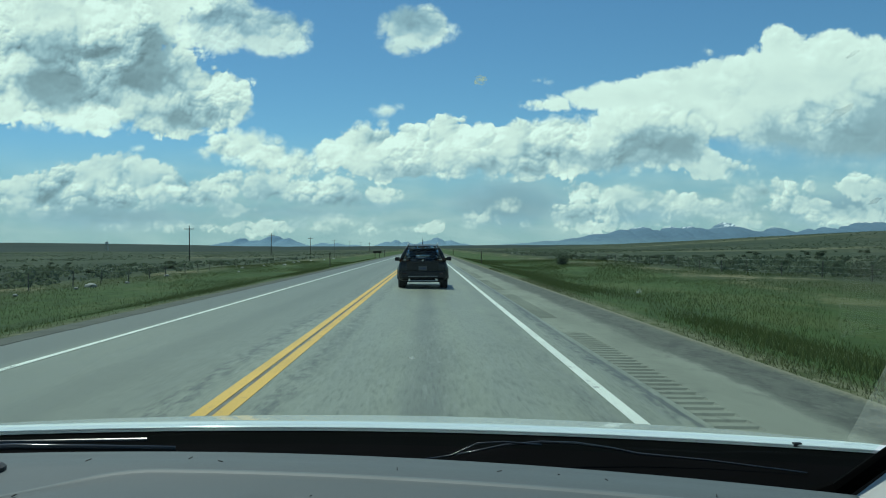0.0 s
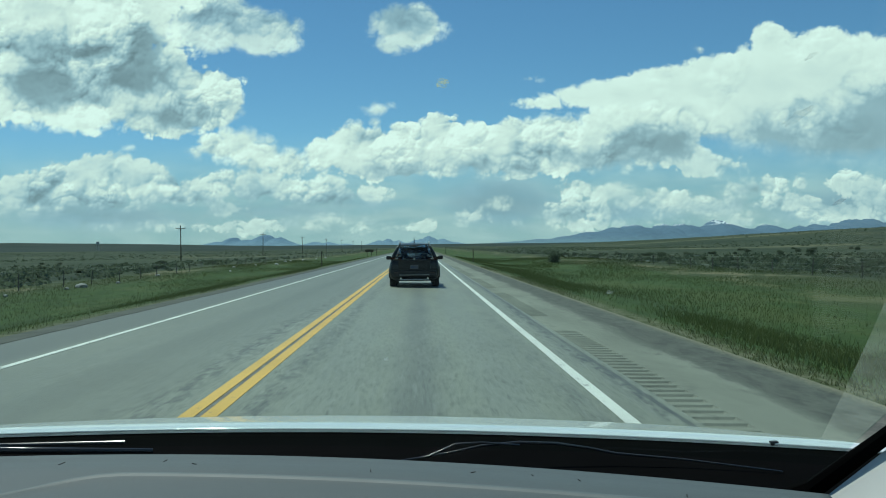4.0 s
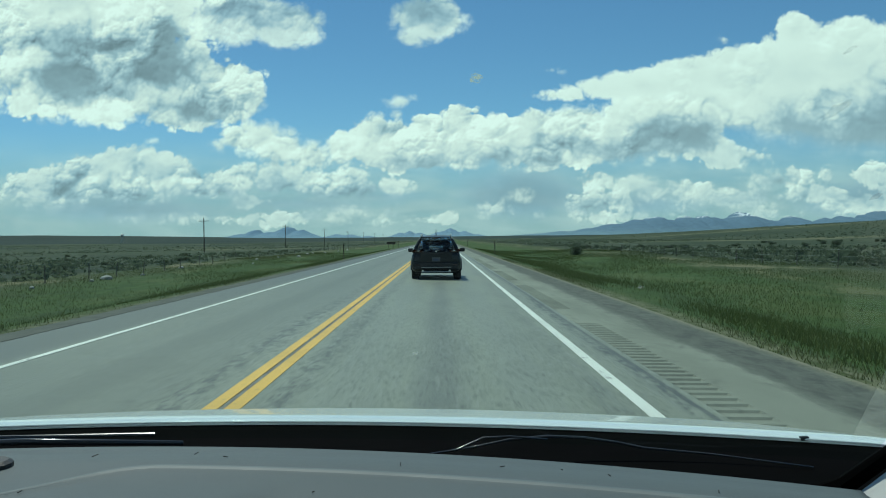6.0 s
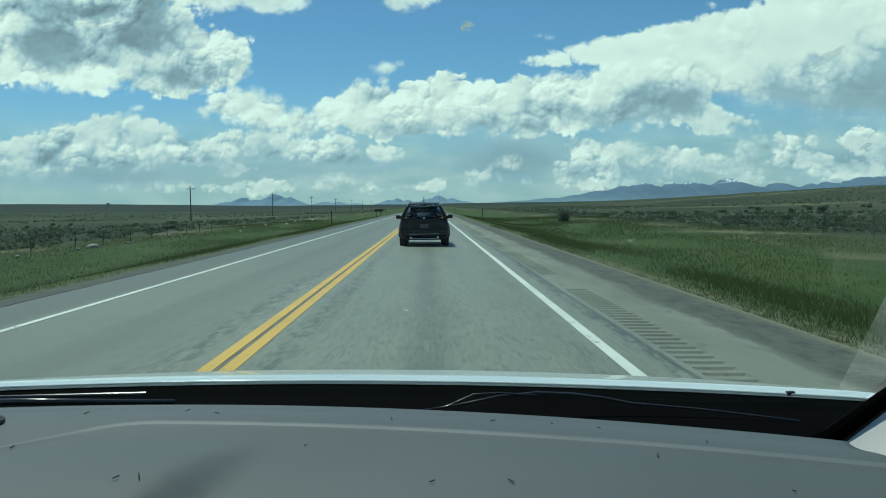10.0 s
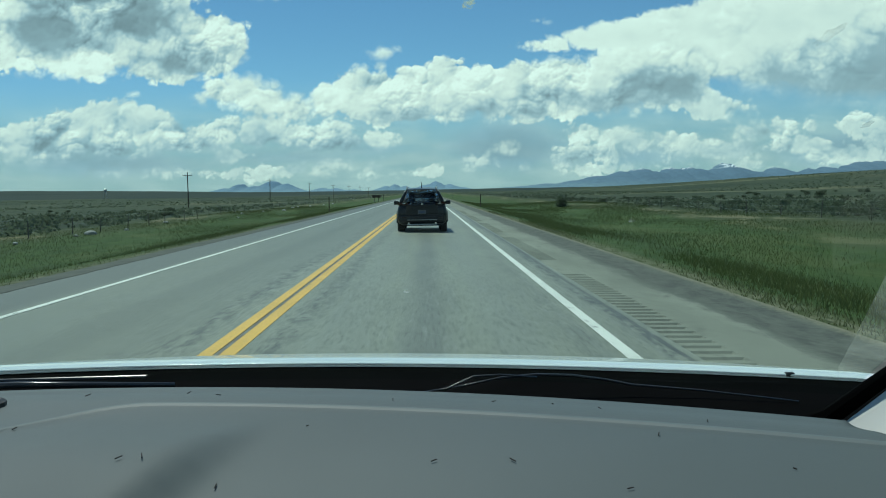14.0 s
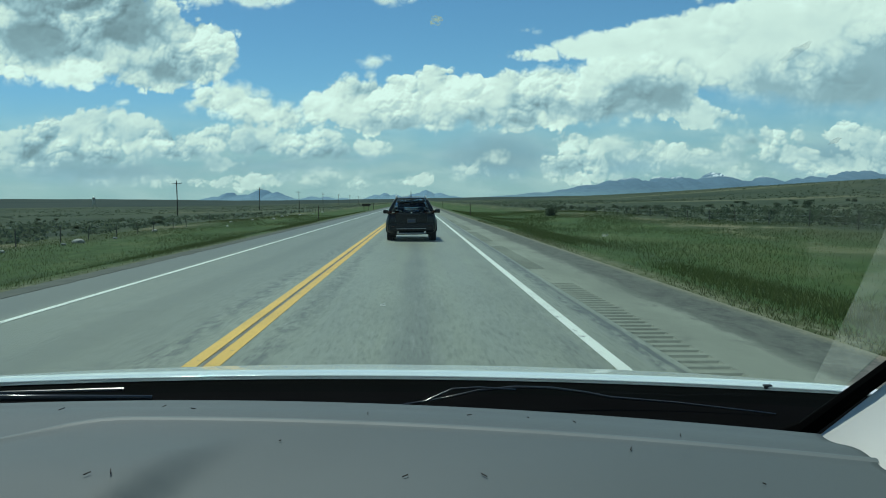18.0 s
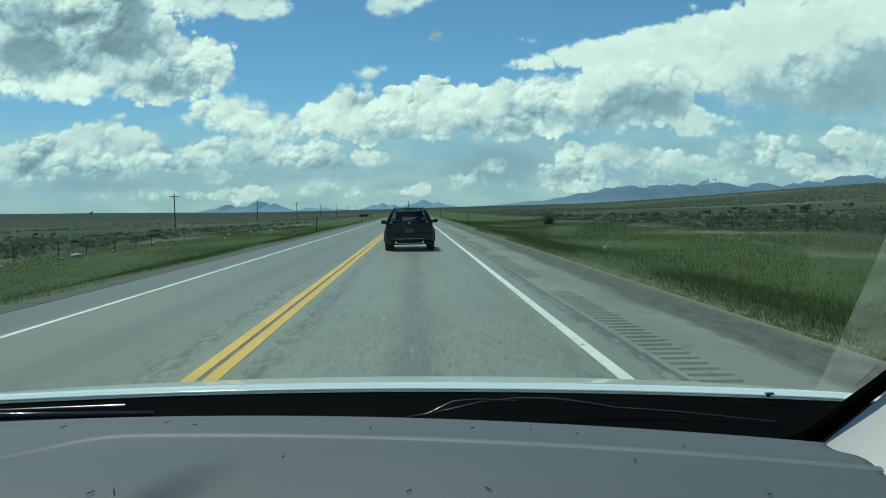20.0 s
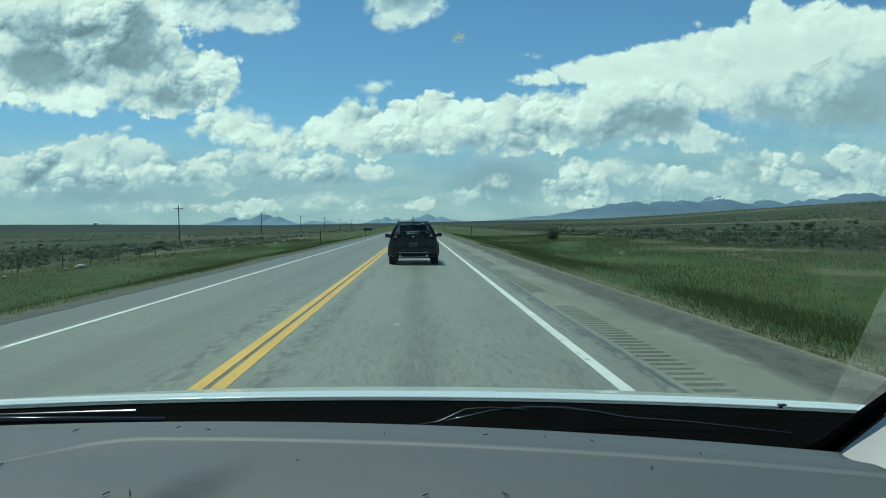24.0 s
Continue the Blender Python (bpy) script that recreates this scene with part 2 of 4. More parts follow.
build_sky()
sun = new("sun", bpy.data.lights.new("sun", "SUN"))
sun.data.energy, sun.data.angle, sun.data.color = 3.4, radians(0.6), (1.0, 0.96, 0.9)
sun_way = Vector((math.sin(SUN_AZ) * math.cos(SUN_EL), math.cos(SUN_AZ) * math.cos(SUN_EL), math.sin(SUN_EL)))
sun.matrix_world = Matrix.Translation((0, 0, 60)) @ sun_way.to_track_quat("Z", "Y").to_matrix().to_4x4()


# ---- materials ----
def material(name, base, rough=0.6, metal=0.0, second=None, scale=6.0, grain=120.0, amount=0.5, bump=0.15, spec=0.5, coat=0.0, per_object=0.0, island=False, through_=0.0):
    """A surface with two scales of variation: broad patches of a second colour and a fine grain with relief."""
    m = bpy.data.materials.new(name)
    m.use_nodes = True
    nd = Nodes(m.node_tree)
    co = nd.add("ShaderNodeTexCoord").outputs["Object"]
    broad = nd.noise(co, scale, 4.0)
    fine = nd.noise(co, grain, 3.0, 0.65)
    second = second or tuple(c * 0.72 for c in base)
    col = nd.mix(nd.math("MULTIPLY", nd.step(broad, 0.3, 0.7), amount), base, second)
    col = nd.mix(nd.math("MULTIPLY", fine, 0.35 * amount), col, tuple(c * 0.5 for c in base))
    if per_object:
        info = nd.add("ShaderNodeObjectInfo").outputs["Random"]
        col = nd.mix(nd.math("MULTIPLY", info, per_object), col, tuple(c * 0.6 for c in base))
    if island:
        isl = nd.add("ShaderNodeNewGeometry").outputs["Random Per Island"]
        col = nd.mix(isl, col, second)
    b = nd.add("ShaderNodeBsdfPrincipled")
    nd.put(b.inputs["Base Color"], col)
    b.inputs["Metallic"].default_value = metal
    b.inputs["Specular IOR Level"].default_value = spec
    b.inputs["Coat Weight"].default_value = coat
    nd.put(b.inputs["Roughness"], nd.math("MULTIPLY_ADD", broad, 0.16, max(0.0, rough - 0.08)))
    if bump:
        bn = nd.add("ShaderNodeBump")
        bn.inputs["Strength"].default_value = bump
        bn.inputs["Distance"].default_value = 0.01
        nd.put(bn.inputs["Height"], fine)
        nd.put(b.inputs["Normal"], bn.outputs[0])
    o = nd.add("ShaderNodeOutputMaterial")
    if through_:
        tl = nd.add("ShaderNodeBsdfTranslucent")
        nd.put(tl.inputs["Color"], col)
        mx = nd.add("ShaderNodeMixShader")
        mx.inputs[0].default_value = through_
        nd.t.links.new(b.outputs[0], mx.inputs[1])
        nd.t.links.new(tl.outputs[0], mx.inputs[2])
        nd.t.links.new(mx.outputs[0], o.inputs[0])
    else:
        nd.t.links.new(b.outputs[0], o.inputs[0])
    return m


def asphalt_material():
    m = bpy.data.materials.new("asphalt")
    m.use_nodes = True
    nd = Nodes(m.node_tree)
    co = nd.add("ShaderNodeTexCoord").outputs["Object"]
    x, y, z = nd.split(co)
    wob = nd.math("MULTIPLY_ADD", nd.noise(nd.vec("MULTIPLY", co, (0.4, 0.05, 1)), 1.0, 3.0), 0.5, -0.25)
    xs = nd.math("ADD", x, wob)
    flat = nd.vec("MULTIPLY", co, (1.0, 0.1, 1.0))
    stone = nd.noise(flat, 30.0, 3.0, 0.8)
    patch = nd.noise(nd.vec("MULTIPLY", co, (1.2, 0.22, 1)), 1.0, 6.0, 0.62)
    streak = nd.noise(nd.vec("MULTIPLY", co, (3.2, 0.06, 1)), 1.0, 4.0, 0.6)
    col = nd.mix(nd.step(patch, 0.35, 0.7), (0.25, 0.253, 0.188), (0.195, 0.198, 0.148))
    col = nd.mix(nd.step(streak, 0.45, 0.75, 0.0, 0.6), col, (0.187, 0.191, 0.16))
    # polished wheel tracks, and the darker crumbled strip beside the lines
    for c, wd in ((-0.95, 0.42), (0.85, 0.42), (-3.0, 0.45), (-4.5, 0.45)):
        band = nd.step(nd.math("ABSOLUTE", nd.math("SUBTRACT", xs, c)), wd, 0.1, 0.0, 0.55)
        col = nd.mix(band, col, (0.225, 0.229, 0.185))
    oil = nd.step(nd.math("ABSOLUTE", nd.math("SUBTRACT", xs, -0.05)), 0.4, 0.05, 0.0, 0.45)
    col = nd.mix(oil, col, (0.085, 0.086, 0.08))
    joint = nd.step(nd.math("ABSOLUTE", nd.math("SUBTRACT", nd.math("MULTIPLY_ADD", wob, 0.25, x), 2.33)), 0.045, 0.02, 0.0, 0.7)
    col = nd.mix(joint, col, (0.05, 0.051, 0.048))
    for c, wd, k in ((-1.45, 0.24, 0.7), (-1.93, 0.07, 0.9), (2.25, 0.16, 0.95), (-2.45, 0.35, 0.95), (1.5, 0.2, 0.35)):
        band = nd.step(nd.math("ABSOLUTE", nd.math("SUBTRACT", xs, c)), wd, 0.02, 0.0, 1.0)
        crumb = nd.step(nd.noise(nd.vec("MULTIPLY", co, (1.0, 0.35, 1.0)), 7.0, 6.0, 0.75), 0.42, 0.6)
        col = nd.mix(nd.math("MULTIPLY", nd.math("MULTIPLY", band, crumb), k), col, (0.05, 0.05, 0.048))
    col = nd.mix(nd.step(stone, 0.48, 0.7, 0.0, 0.55), col, (0.04, 0.04, 0.04))
    worn = nd.step(nd.noise(nd.vec("MULTIPLY", co, (0.6, 0.16, 1)), 1.1, 4.0), 0.4, 0.62, -0.07, 0.05)
    lumps = nd.math("ADD", nd.noise(flat, 9.0, 6.0, 0.78), worn)
    col = nd.mix(nd.step(lumps, 0.5, 0.66, 0.0, 0.14), col, (0.065, 0.066, 0.058))
    chips = nd.noise(flat, 17.0, 3.0, 0.7)
    col = nd.mix(nd.step(chips, 0.56, 0.68, 0.0, 0.5), col, (0.29, 0.29, 0.25))
    col = nd.mix(nd.step(nd.noise(co, 60.0, 2.0), 0.6, 0.75, 0.0, 0.45), col, (0.26, 0.25, 0.23))
    crack = nd.step(nd.noise(nd.vec("MULTIPLY", co, (1.0, 0.35, 1)), 2.3, 8.0, 0.72), 0.6, 0.68, 0.0, 0.45)
    col = nd.mix(crack, col, (0.05, 0.05, 0.05))
    mid = nd.step(nd.math("ABSOLUTE", nd.math("ADD", xs, 3.75)), 0.5, 0.1, 0.0, 0.5)
    col = nd.mix(mid, col, (0.1, 0.101, 0.085))
    gap = nd.math("MULTIPLY", nd.step(nd.math("ABSOLUTE", nd.math("ADD", x, 1.94)), 0.05, 0.03), nd.step(chips, 0.42, 0.58, 0.2, 0.85))
    col = nd.mix(gap, col, (0.1, 0.06, 0.03))
    col = nd.mix(nd.step(xs, -2.2, -3.0, 0.0, 0.55), col, (0.1, 0.103, 0.08))
    col = nd.mix(nd.step(xs, -5.5, -5.9, 0.0, 0.85), col, (0.07, 0.072, 0.06))
    b = nd.add("ShaderNodeBsdfPrincipled")
    nd.put(b.inputs["Base Color"], col)
    nd.put(b.inputs["Roughness"], nd.math("MULTIPLY_ADD", stone, 0.2, 0.42))
    b.inputs["Specular IOR Level"].default_value = 0.5
    bn = nd.add("ShaderNodeBump")
    bn.inputs["Strength"].default_value, bn.inputs["Distance"].default_value = 0.5, 0.008
    nd.put(bn.inputs["Height"], stone)
    nd.put(b.inputs["Normal"], bn.outputs[0])
    o = nd.add("ShaderNodeOutputMaterial")
    nd.t.links.new(b.outputs[0], o.inputs[0])
    return m


def paint_material(name, base, wear):
    """Worn road paint: flakes off to the asphalt under it."""
    m = bpy.data.materials.new(name)
    m.use_nodes = True
    nd = Nodes(m.node_tree)
    co = nd.add("ShaderNodeTexCoord").outputs["Object"]
    flake = nd.noise(nd.vec("MULTIPLY", co, (1, 0.5, 1)), 7.0, 8.0, 0.7)
    grime = nd.noise(co, 0.7, 4.0)
    col = nd.mix(nd.step(grime, 0.35, 0.7, 0.0, 0.5), base, tuple(c * 0.72 for c in base))
    col = nd.mix(nd.step(flake, wear, wear + 0.06), col, (0.1, 0.1, 0.09))
    b = nd.add("ShaderNodeBsdfPrincipled")
    nd.put(b.inputs["Base Color"], col)
    b.inputs["Roughness"].default_value = 0.55
    o = nd.add("ShaderNodeOutputMaterial")
    nd.t.links.new(b.outputs[0], o.inputs[0])
    return m


def ground_material():
    """Verge grass by the road, straw patches beyond it, sagebrush steppe further off."""
    m = bpy.data.materials.new("steppe")
    m.use_nodes = True
    nd = Nodes(m.node_tree)
    co = nd.add("ShaderNodeTexCoord").outputs["Object"]
    x, y, z = nd.split(co)
    along = nd.vec("MULTIPLY", co, (1.0, 0.3, 1.0))
    n1 = nd.noise(co, 0.5, 5.0, 0.65)
    n3 = nd.noise(along, 6.0, 5.0, 0.72, 0.3)
    tuft = nd.noise(along, 1.6, 5.0, 0.68)
    blot = nd.noise(along, 0.3, 5.0, 0.62)
    wide = nd.noise(nd.vec("MULTIPLY", co, (1.0, 0.45, 1)), 0.018, 5.0, 0.62)
    off = nd.math("ABSOLUTE", nd.math("ADD", x, 1.5))
    off = nd.math("ADD", off, nd.math("MULTIPLY_ADD", nd.noise(along, 0.16, 4.0), 9.0, -4.5))
    # verge
    lush = nd.mix(nd.step(tuft, 0.38, 0.62), (0.046, 0.076, 0.02), (0.064, 0.1, 0.028))
    lush = nd.mix(nd.step(blot, 0.5, 0.62, 0.0, 0.7), lush, (0.088, 0.108, 0.036))
    lush = nd.mix(nd.step(blot, 0.45, 0.36, 0.0, 0.6), lush, (0.038, 0.06, 0.018))
    lush = nd.mix(nd.step(n3, 0.52, 0.68, 0.0, 0.45), lush, (0.105, 0.115, 0.05))
    # belt of thin yellowish grass with bare straw patches
    belt = nd.mix(nd.step(n1, 0.35, 0.65), (0.056, 0.074, 0.027), (0.082, 0.09, 0.04))
    belt = nd.mix(nd.step(nd.math("ADD", blot, nd.math("MULTIPLY", n3, 0.3)), 0.68, 0.76, 0.0, 0.8), belt, (0.21, 0.18, 0.105))
    # steppe
    sage = nd.mix(nd.step(n1, 0.38, 0.62), (0.042, 0.055, 0.029), (0.07, 0.081, 0.046))
    sage = nd.mix(nd.step(wide, 0.5, 0.62, 0.0, 0.6), sage, (0.1, 0.1, 0.054))
    sage = nd.mix(nd.step(wide, 0.46, 0.36, 0.0, 0.7), sage, (0.036, 0.05, 0.027))
    streak = nd.noise(nd.vec("MULTIPLY", co, (0.3, 1.0, 1)), 0.0055, 5.0, 0.62)
    sage = nd.mix(nd.step(streak, 0.56, 0.6, 0.0, 0.75), sage, (0.17, 0.155, 0.09))
    sage = nd.mix(nd.step(streak, 0.46, 0.42, 0.0, 0.75), sage, (0.03, 0.042, 0.026))
    # far plain darker, mostly at left: cloud shadow painted into the colour
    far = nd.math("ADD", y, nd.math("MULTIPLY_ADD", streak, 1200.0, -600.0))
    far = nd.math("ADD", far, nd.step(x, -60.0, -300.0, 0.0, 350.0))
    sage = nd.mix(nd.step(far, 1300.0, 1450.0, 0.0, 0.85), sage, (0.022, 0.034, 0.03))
    col = nd.mix(nd.step(off, 15.5, 19.5), lush, belt)
    col = nd.mix(nd.step(off, 21.0, 25.0), col, sage)
    edge = nd.step(nd.math("ABSOLUTE", nd.math("ADD", x, 1.5)), 6.75, 6.2)
    straw = nd.mix(nd.step(n3, 0.4, 0.6), (0.17, 0.165, 0.1), (0.075, 0.09, 0.036))
    col = nd.mix(edge, col, straw)
    b = nd.add("ShaderNodeBsdfPrincipled")
    nd.put(b.inputs["Base Color"], col)
    b.inputs["Roughness"].default_value = 0.9
    b.inputs["Specular IOR Level"].default_value = 0.15
    bn = nd.add("ShaderNodeBump")
    bn.inputs["Strength"].default_value, bn.inputs["Distance"].default_value = 0.9, 0.12
    nd.put(bn.inputs["Height"], nd.math("ADD", n3, n1))
    nd.put(b.inputs["Normal"], bn.outputs[0])
    o = nd.add("ShaderNodeOutputMaterial")
    nd.t.links.new(b.outputs[0], o.inputs[0])
    return m


def glass_material(name, tint, ior=1.45, gloss_tint=(1, 1, 1)):
    """A thin pane: clear, slightly tinted, with Fresnel gloss."""
    m = bpy.data.materials.new(name)
    m.use_nodes = True
    nd = Nodes(m.node_tree)
    tr = nd.add("ShaderNodeBsdfTransparent")
    tr.inputs[0].default_value = (*tint, 1)
    gl = nd.add("ShaderNodeBsdfGlossy")
    gl.inputs["Color"].default_value = (*gloss_tint, 1)
    gl.inputs["Roughness"].default_value = 0.01
    fr = nd.add("ShaderNodeFresnel")
    fr.inputs[0].default_value = ior
    mx = nd.add("ShaderNodeMixShader")
    nd.put(mx.inputs[0], fr.outputs[0])
    nd.t.links.new(tr.outputs[0], mx.inputs[1])
    nd.t.links.new(gl.outputs[0], mx.inputs[2])
    o = nd.add("ShaderNodeOutputMaterial")
    nd.t.links.new(mx.outputs[0], o.inputs[0])
    return m


def mountain_material(name, low, high, snow):
    m = bpy.data.materials.new(name)
    m.use_nodes = True
    nd = Nodes(m.node_tree)
    co = nd.add("ShaderNodeTexCoord").outputs["Object"]
    x, y, z = nd.split(co)
    n = nd.noise(nd.vec("MULTIPLY", co, (1, 1, 1.5)), 0.012, 6.0, 0.65)
    n2 = nd.noise(nd.vec("MULTIPLY", co, (1, 1, 0.4)), 0.03, 5.0, 0.65)
    # distance haze is put into the slope colours, paler low down
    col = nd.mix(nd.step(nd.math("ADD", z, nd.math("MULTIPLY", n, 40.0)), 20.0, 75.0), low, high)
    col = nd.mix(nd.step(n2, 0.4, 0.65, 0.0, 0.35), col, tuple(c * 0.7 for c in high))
    if snow:
        cover = nd.math("MULTIPLY", nd.step(nd.math("ADD", z, nd.math("MULTIPLY_ADD", n, 34.0, -17.0)), snow, snow + 8.0), nd.step(n2, 0.47, 0.55))
        cover = nd.math("MULTIPLY", cover, nd.step(x, 1950.0, 1650.0))
        col = nd.mix(cover, col, (0.75, 0.78, 0.82))
    b = nd.add("ShaderNodeBsdfPrincipled")
    nd.put(b.inputs["Base Color"], col)
    b.inputs["Roughness"].default_value = 0.95
    b.inputs["Specular IOR Level"].default_value = 0.1
    o = nd.add("ShaderNodeOutputMaterial")
    nd.t.links.new(b.outputs[0], o.inputs[0])
    return m


ASPHALT = asphalt_material()
def shoulder_material():
    """Pale worn asphalt that crumbles into dark gravel at its outer edge."""
    m = bpy.data.materials.new("shoulder into gravel")
    m.use_nodes = True
    nd = Nodes(m.node_tree)
    co = nd.add("ShaderNodeTexCoord").outputs["Object"]
    x, y, z = nd.split(co)
    flat = nd.vec("MULTIPLY", co, (1.0, 0.4, 1.0))
    broad = nd.noise(nd.vec("MULTIPLY", co, (0.9, 0.18, 1)), 1.2, 5.0, 0.6)
    grit = nd.noise(flat, 24.0, 5.0, 0.75)
    mid = nd.noise(flat, 5.0, 6.0, 0.7)
    pave = nd.mix(nd.step(broad, 0.35, 0.68), (0.27, 0.274, 0.225), (0.215, 0.218, 0.18))
    pave = nd.mix(nd.step(mid, 0.52, 0.7, 0.0, 0.45), pave, (0.1, 0.1, 0.092))
    loose = nd.mix(nd.step(mid, 0.35, 0.65), (0.082, 0.084, 0.074), (0.135, 0.136, 0.116))
    loose = nd.mix(nd.step(grit, 0.5, 0.66, 0.0, 0.6), loose, (0.2, 0.19, 0.165))
    where = nd.math("ADD", x, nd.math("ADD", nd.math("MULTIPLY_ADD", mid, 0.7, -0.35), nd.math("MULTIPLY_ADD", broad, 0.6, -0.3)))
    col = nd.mix(nd.step(where, 3.4, 3.75), pave, loose)
    col = nd.mix(nd.step(nd.math("ADD", x, nd.math("MULTIPLY_ADD", grit, 0.6, -0.3)), 4.3, 4.6, 0.0, 0.8), col, (0.26, 0.235, 0.16))
    b = nd.add("ShaderNodeBsdfPrincipled")
    nd.put(b.inputs["Base Color"], col)
    b.inputs["Roughness"].default_value = 0.9
    b.inputs["Specular IOR Level"].default_value = 0.2
    bn = nd.add("ShaderNodeBump")
    bn.inputs["Strength"].default_value, bn.inputs["Distance"].default_value = 0.7, 0.012
    nd.put(bn.inputs["Height"], grit)
    nd.put(b.inputs["Normal"], bn.outputs[0])
    o = nd.add("ShaderNodeOutputMaterial")
    nd.t.links.new(b.outputs[0], o.inputs[0])
    return m


OUTER = shoulder_material()
GRAVEL = material("gravel", (0.1, 0.1, 0.088), 0.9, second=(0.145, 0.142, 0.12), scale=1.4, grain=30, amount=1.0, bump=1.0, spec=0.2)
WHITE_PAINT = paint_material("white road paint", (0.78, 0.77, 0.69), 0.61)
YELLOW_PAINT = paint_material("yellow road paint", (0.78, 0.44, 0.055), 0.61)
STEPPE = ground_material()
BLADE = material("grass blades", (0.064, 0.1, 0.03), 0.8, second=(0.105, 0.12, 0.05), scale=0.3, grain=9, amount=0.8, bump=0, spec=0.05, island=True, through_=0.5)
STALK = material("grass stalks", (0.11, 0.12, 0.05), 0.8, second=(0.09, 0.12, 0.04), scale=0.3, grain=9, amount=0.7, bump=0, spec=0.05, island=True, through_=0.4)
STRAW = material("straw", (0.26, 0.25, 0.155), 0.85, second=(0.11, 0.125, 0.055), scale=0.6, grain=9, amount=0.8, bump=0, spec=0.05, island=True, through_=0.45)
SAGE = material("sage leaves", (0.17, 0.195, 0.13), 0.85, second=(0.1, 0.125, 0.08), scale=2.0, grain=14, amount=0.6, bump=0, spec=0.05, per_object=0.35, island=True, through_=0.5)
TWIG = material("twigs", (0.1, 0.075, 0.055), 0.9, grain=60)
OLDWOOD = material("weathered pole wood", (0.12, 0.095, 0.075), 0.85, second=(0.07, 0.058, 0.05), scale=1.2, grain=40, bump=0.5)
POSTWOOD = material("grey fence wood", (0.14, 0.125, 0.105), 0.9, second=(0.075, 0.065, 0.055), scale=5, grain=60, bump=0.5, per_object=0.5)
STONE = material("pale stone", (0.42, 0.4, 0.36), 0.9, second=(0.3, 0.28, 0.25), scale=4, grain=40, bump=0.5)
STEEL = material("galvanised steel", (0.42, 0.43, 0.43), 0.45, 1.0, scale=9, grain=90)
DARKSTEEL = material("brown painted steel", (0.06, 0.048, 0.04), 0.6, 0.3, second=(0.1, 0.06, 0.04), scale=8, grain=90)
SIGNBACK = material("sign sheet", (0.1, 0.075, 0.055), 0.55, 0.4, scale=2, grain=60)
PORCELAIN = material("insulator", (0.32, 0.33, 0.34), 0.25, scale=20, grain=80, bump=0)
CARPAINT = material("charcoal car paint", (0.013, 0.015, 0.018), 0.35, 0.0, second=(0.018, 0.019, 0.021), scale=1.5, grain=300, amount=0.5, bump=0.02, spec=0.3, coat=0.25)
BLACKTRIM = material("black plastic trim", (0.016, 0.016, 0.017), 0.55, scale=9, grain=200, bump=0.1)
TYRE = material("tyre rubber", (0.018, 0.018, 0.018), 0.85, scale=12, grain=120, bump=0.3)
ALLOY = material("alloy wheel", (0.4, 0.41, 0.42), 0.3, 0.9, scale=12, grain=150, bump=0)
CHROME = material("chrome", (0.75, 0.76, 0.77), 0.12, 1.0, scale=12, grain=200, amount=0.15, bump=0)
REDLENS = material("red lamp lens", (0.06, 0.006, 0.006), 0.15, scale=20, grain=200, amount=0.4, bump=0.05, coat=0.8)
PLATE = material("number plate", (0.1, 0.105, 0.115), 0.45, scale=20, grain=200, bump=0)
PLATEINK = material("plate ink", (0.05, 0.07, 0.16), 0.5, scale=20, grain=200, bump=0)
TINTGLASS = glass_material("tinted car glass", (0.8, 0.84, 0.84), 1.4)
SILVER = material("silver car paint", (0.8, 0.83, 0.82), 0.16, 0.0, second=(0.76, 0.79, 0.78), scale=1.5, grain=400, amount=0.2, bump=0.01, spec=0.5, coat=0.4)
# white that stands in for glints on the hood edge and roof rails
GLINTPAINT = material("white glint paint", (0.8, 0.82, 0.82), 0.15, scale=3, grain=300, amount=0.2, bump=0.0, spec=0.6, coat=0.5)
DASH = material("grey dashboard plastic", (0.074, 0.096, 0.1), 0.62, second=(0.066, 0.086, 0.09), scale=2.5, grain=700, amount=0.5, bump=0.12, spec=0.35)
RIDGELIGHT = material("dashboard ridge highlight", (0.102, 0.13, 0.134), 0.6, scale=5, grain=500, amount=0.4, bump=0.1)
SUNLITGAP = material("sunlit road gap", (0.5, 0.51, 0.5), 0.5, scale=6, grain=200, bump=0.05)
COWLBLACK = material("cowl plastic", (0.0022, 0.0024, 0.0024), 0.9, scale=6, grain=240, bump=0.0, spec=0.02)
WIPERBLACK = material("wiper black", (0.05, 0.052, 0.055), 0.18, scale=8, grain=200, bump=0.03)
PILLAR = material("pale pillar trim", (0.62, 0.63, 0.6), 0.75, second=(0.57, 0.58, 0.56), scale=4, grain=500, amount=0.4, bump=0.1, spec=0.25)
DUST = material("dry specks", (0.03, 0.028, 0.026), 0.9, scale=30, grain=200, bump=0)
def smear_material(name, base, cover, scale=260.0, least=0.0):
    m = bpy.data.materials.new(name)
    m.use_nodes = True
    nd = Nodes(m.node_tree)
    co = nd.add("ShaderNodeTexCoord").outputs["Object"]
    tr = nd.add("ShaderNodeBsdfTransparent")
    df = nd.add("ShaderNodeBsdfTranslucent")
    df.inputs[0].default_value = (*base, 1)
    mx = nd.add("ShaderNodeMixShader")
    nd.put(mx.inputs[0], nd.step(nd.noise(co, scale, 4.0), 0.35, 0.65, least, cover))
    nd.t.links.new(tr.outputs[0], mx.inputs[1])
    nd.t.links.new(df.outputs[0], mx.inputs[2])
    o = nd.add("ShaderNodeOutputMaterial")
    nd.t.links.new(mx.outputs[0], o.inputs[0])
    return m


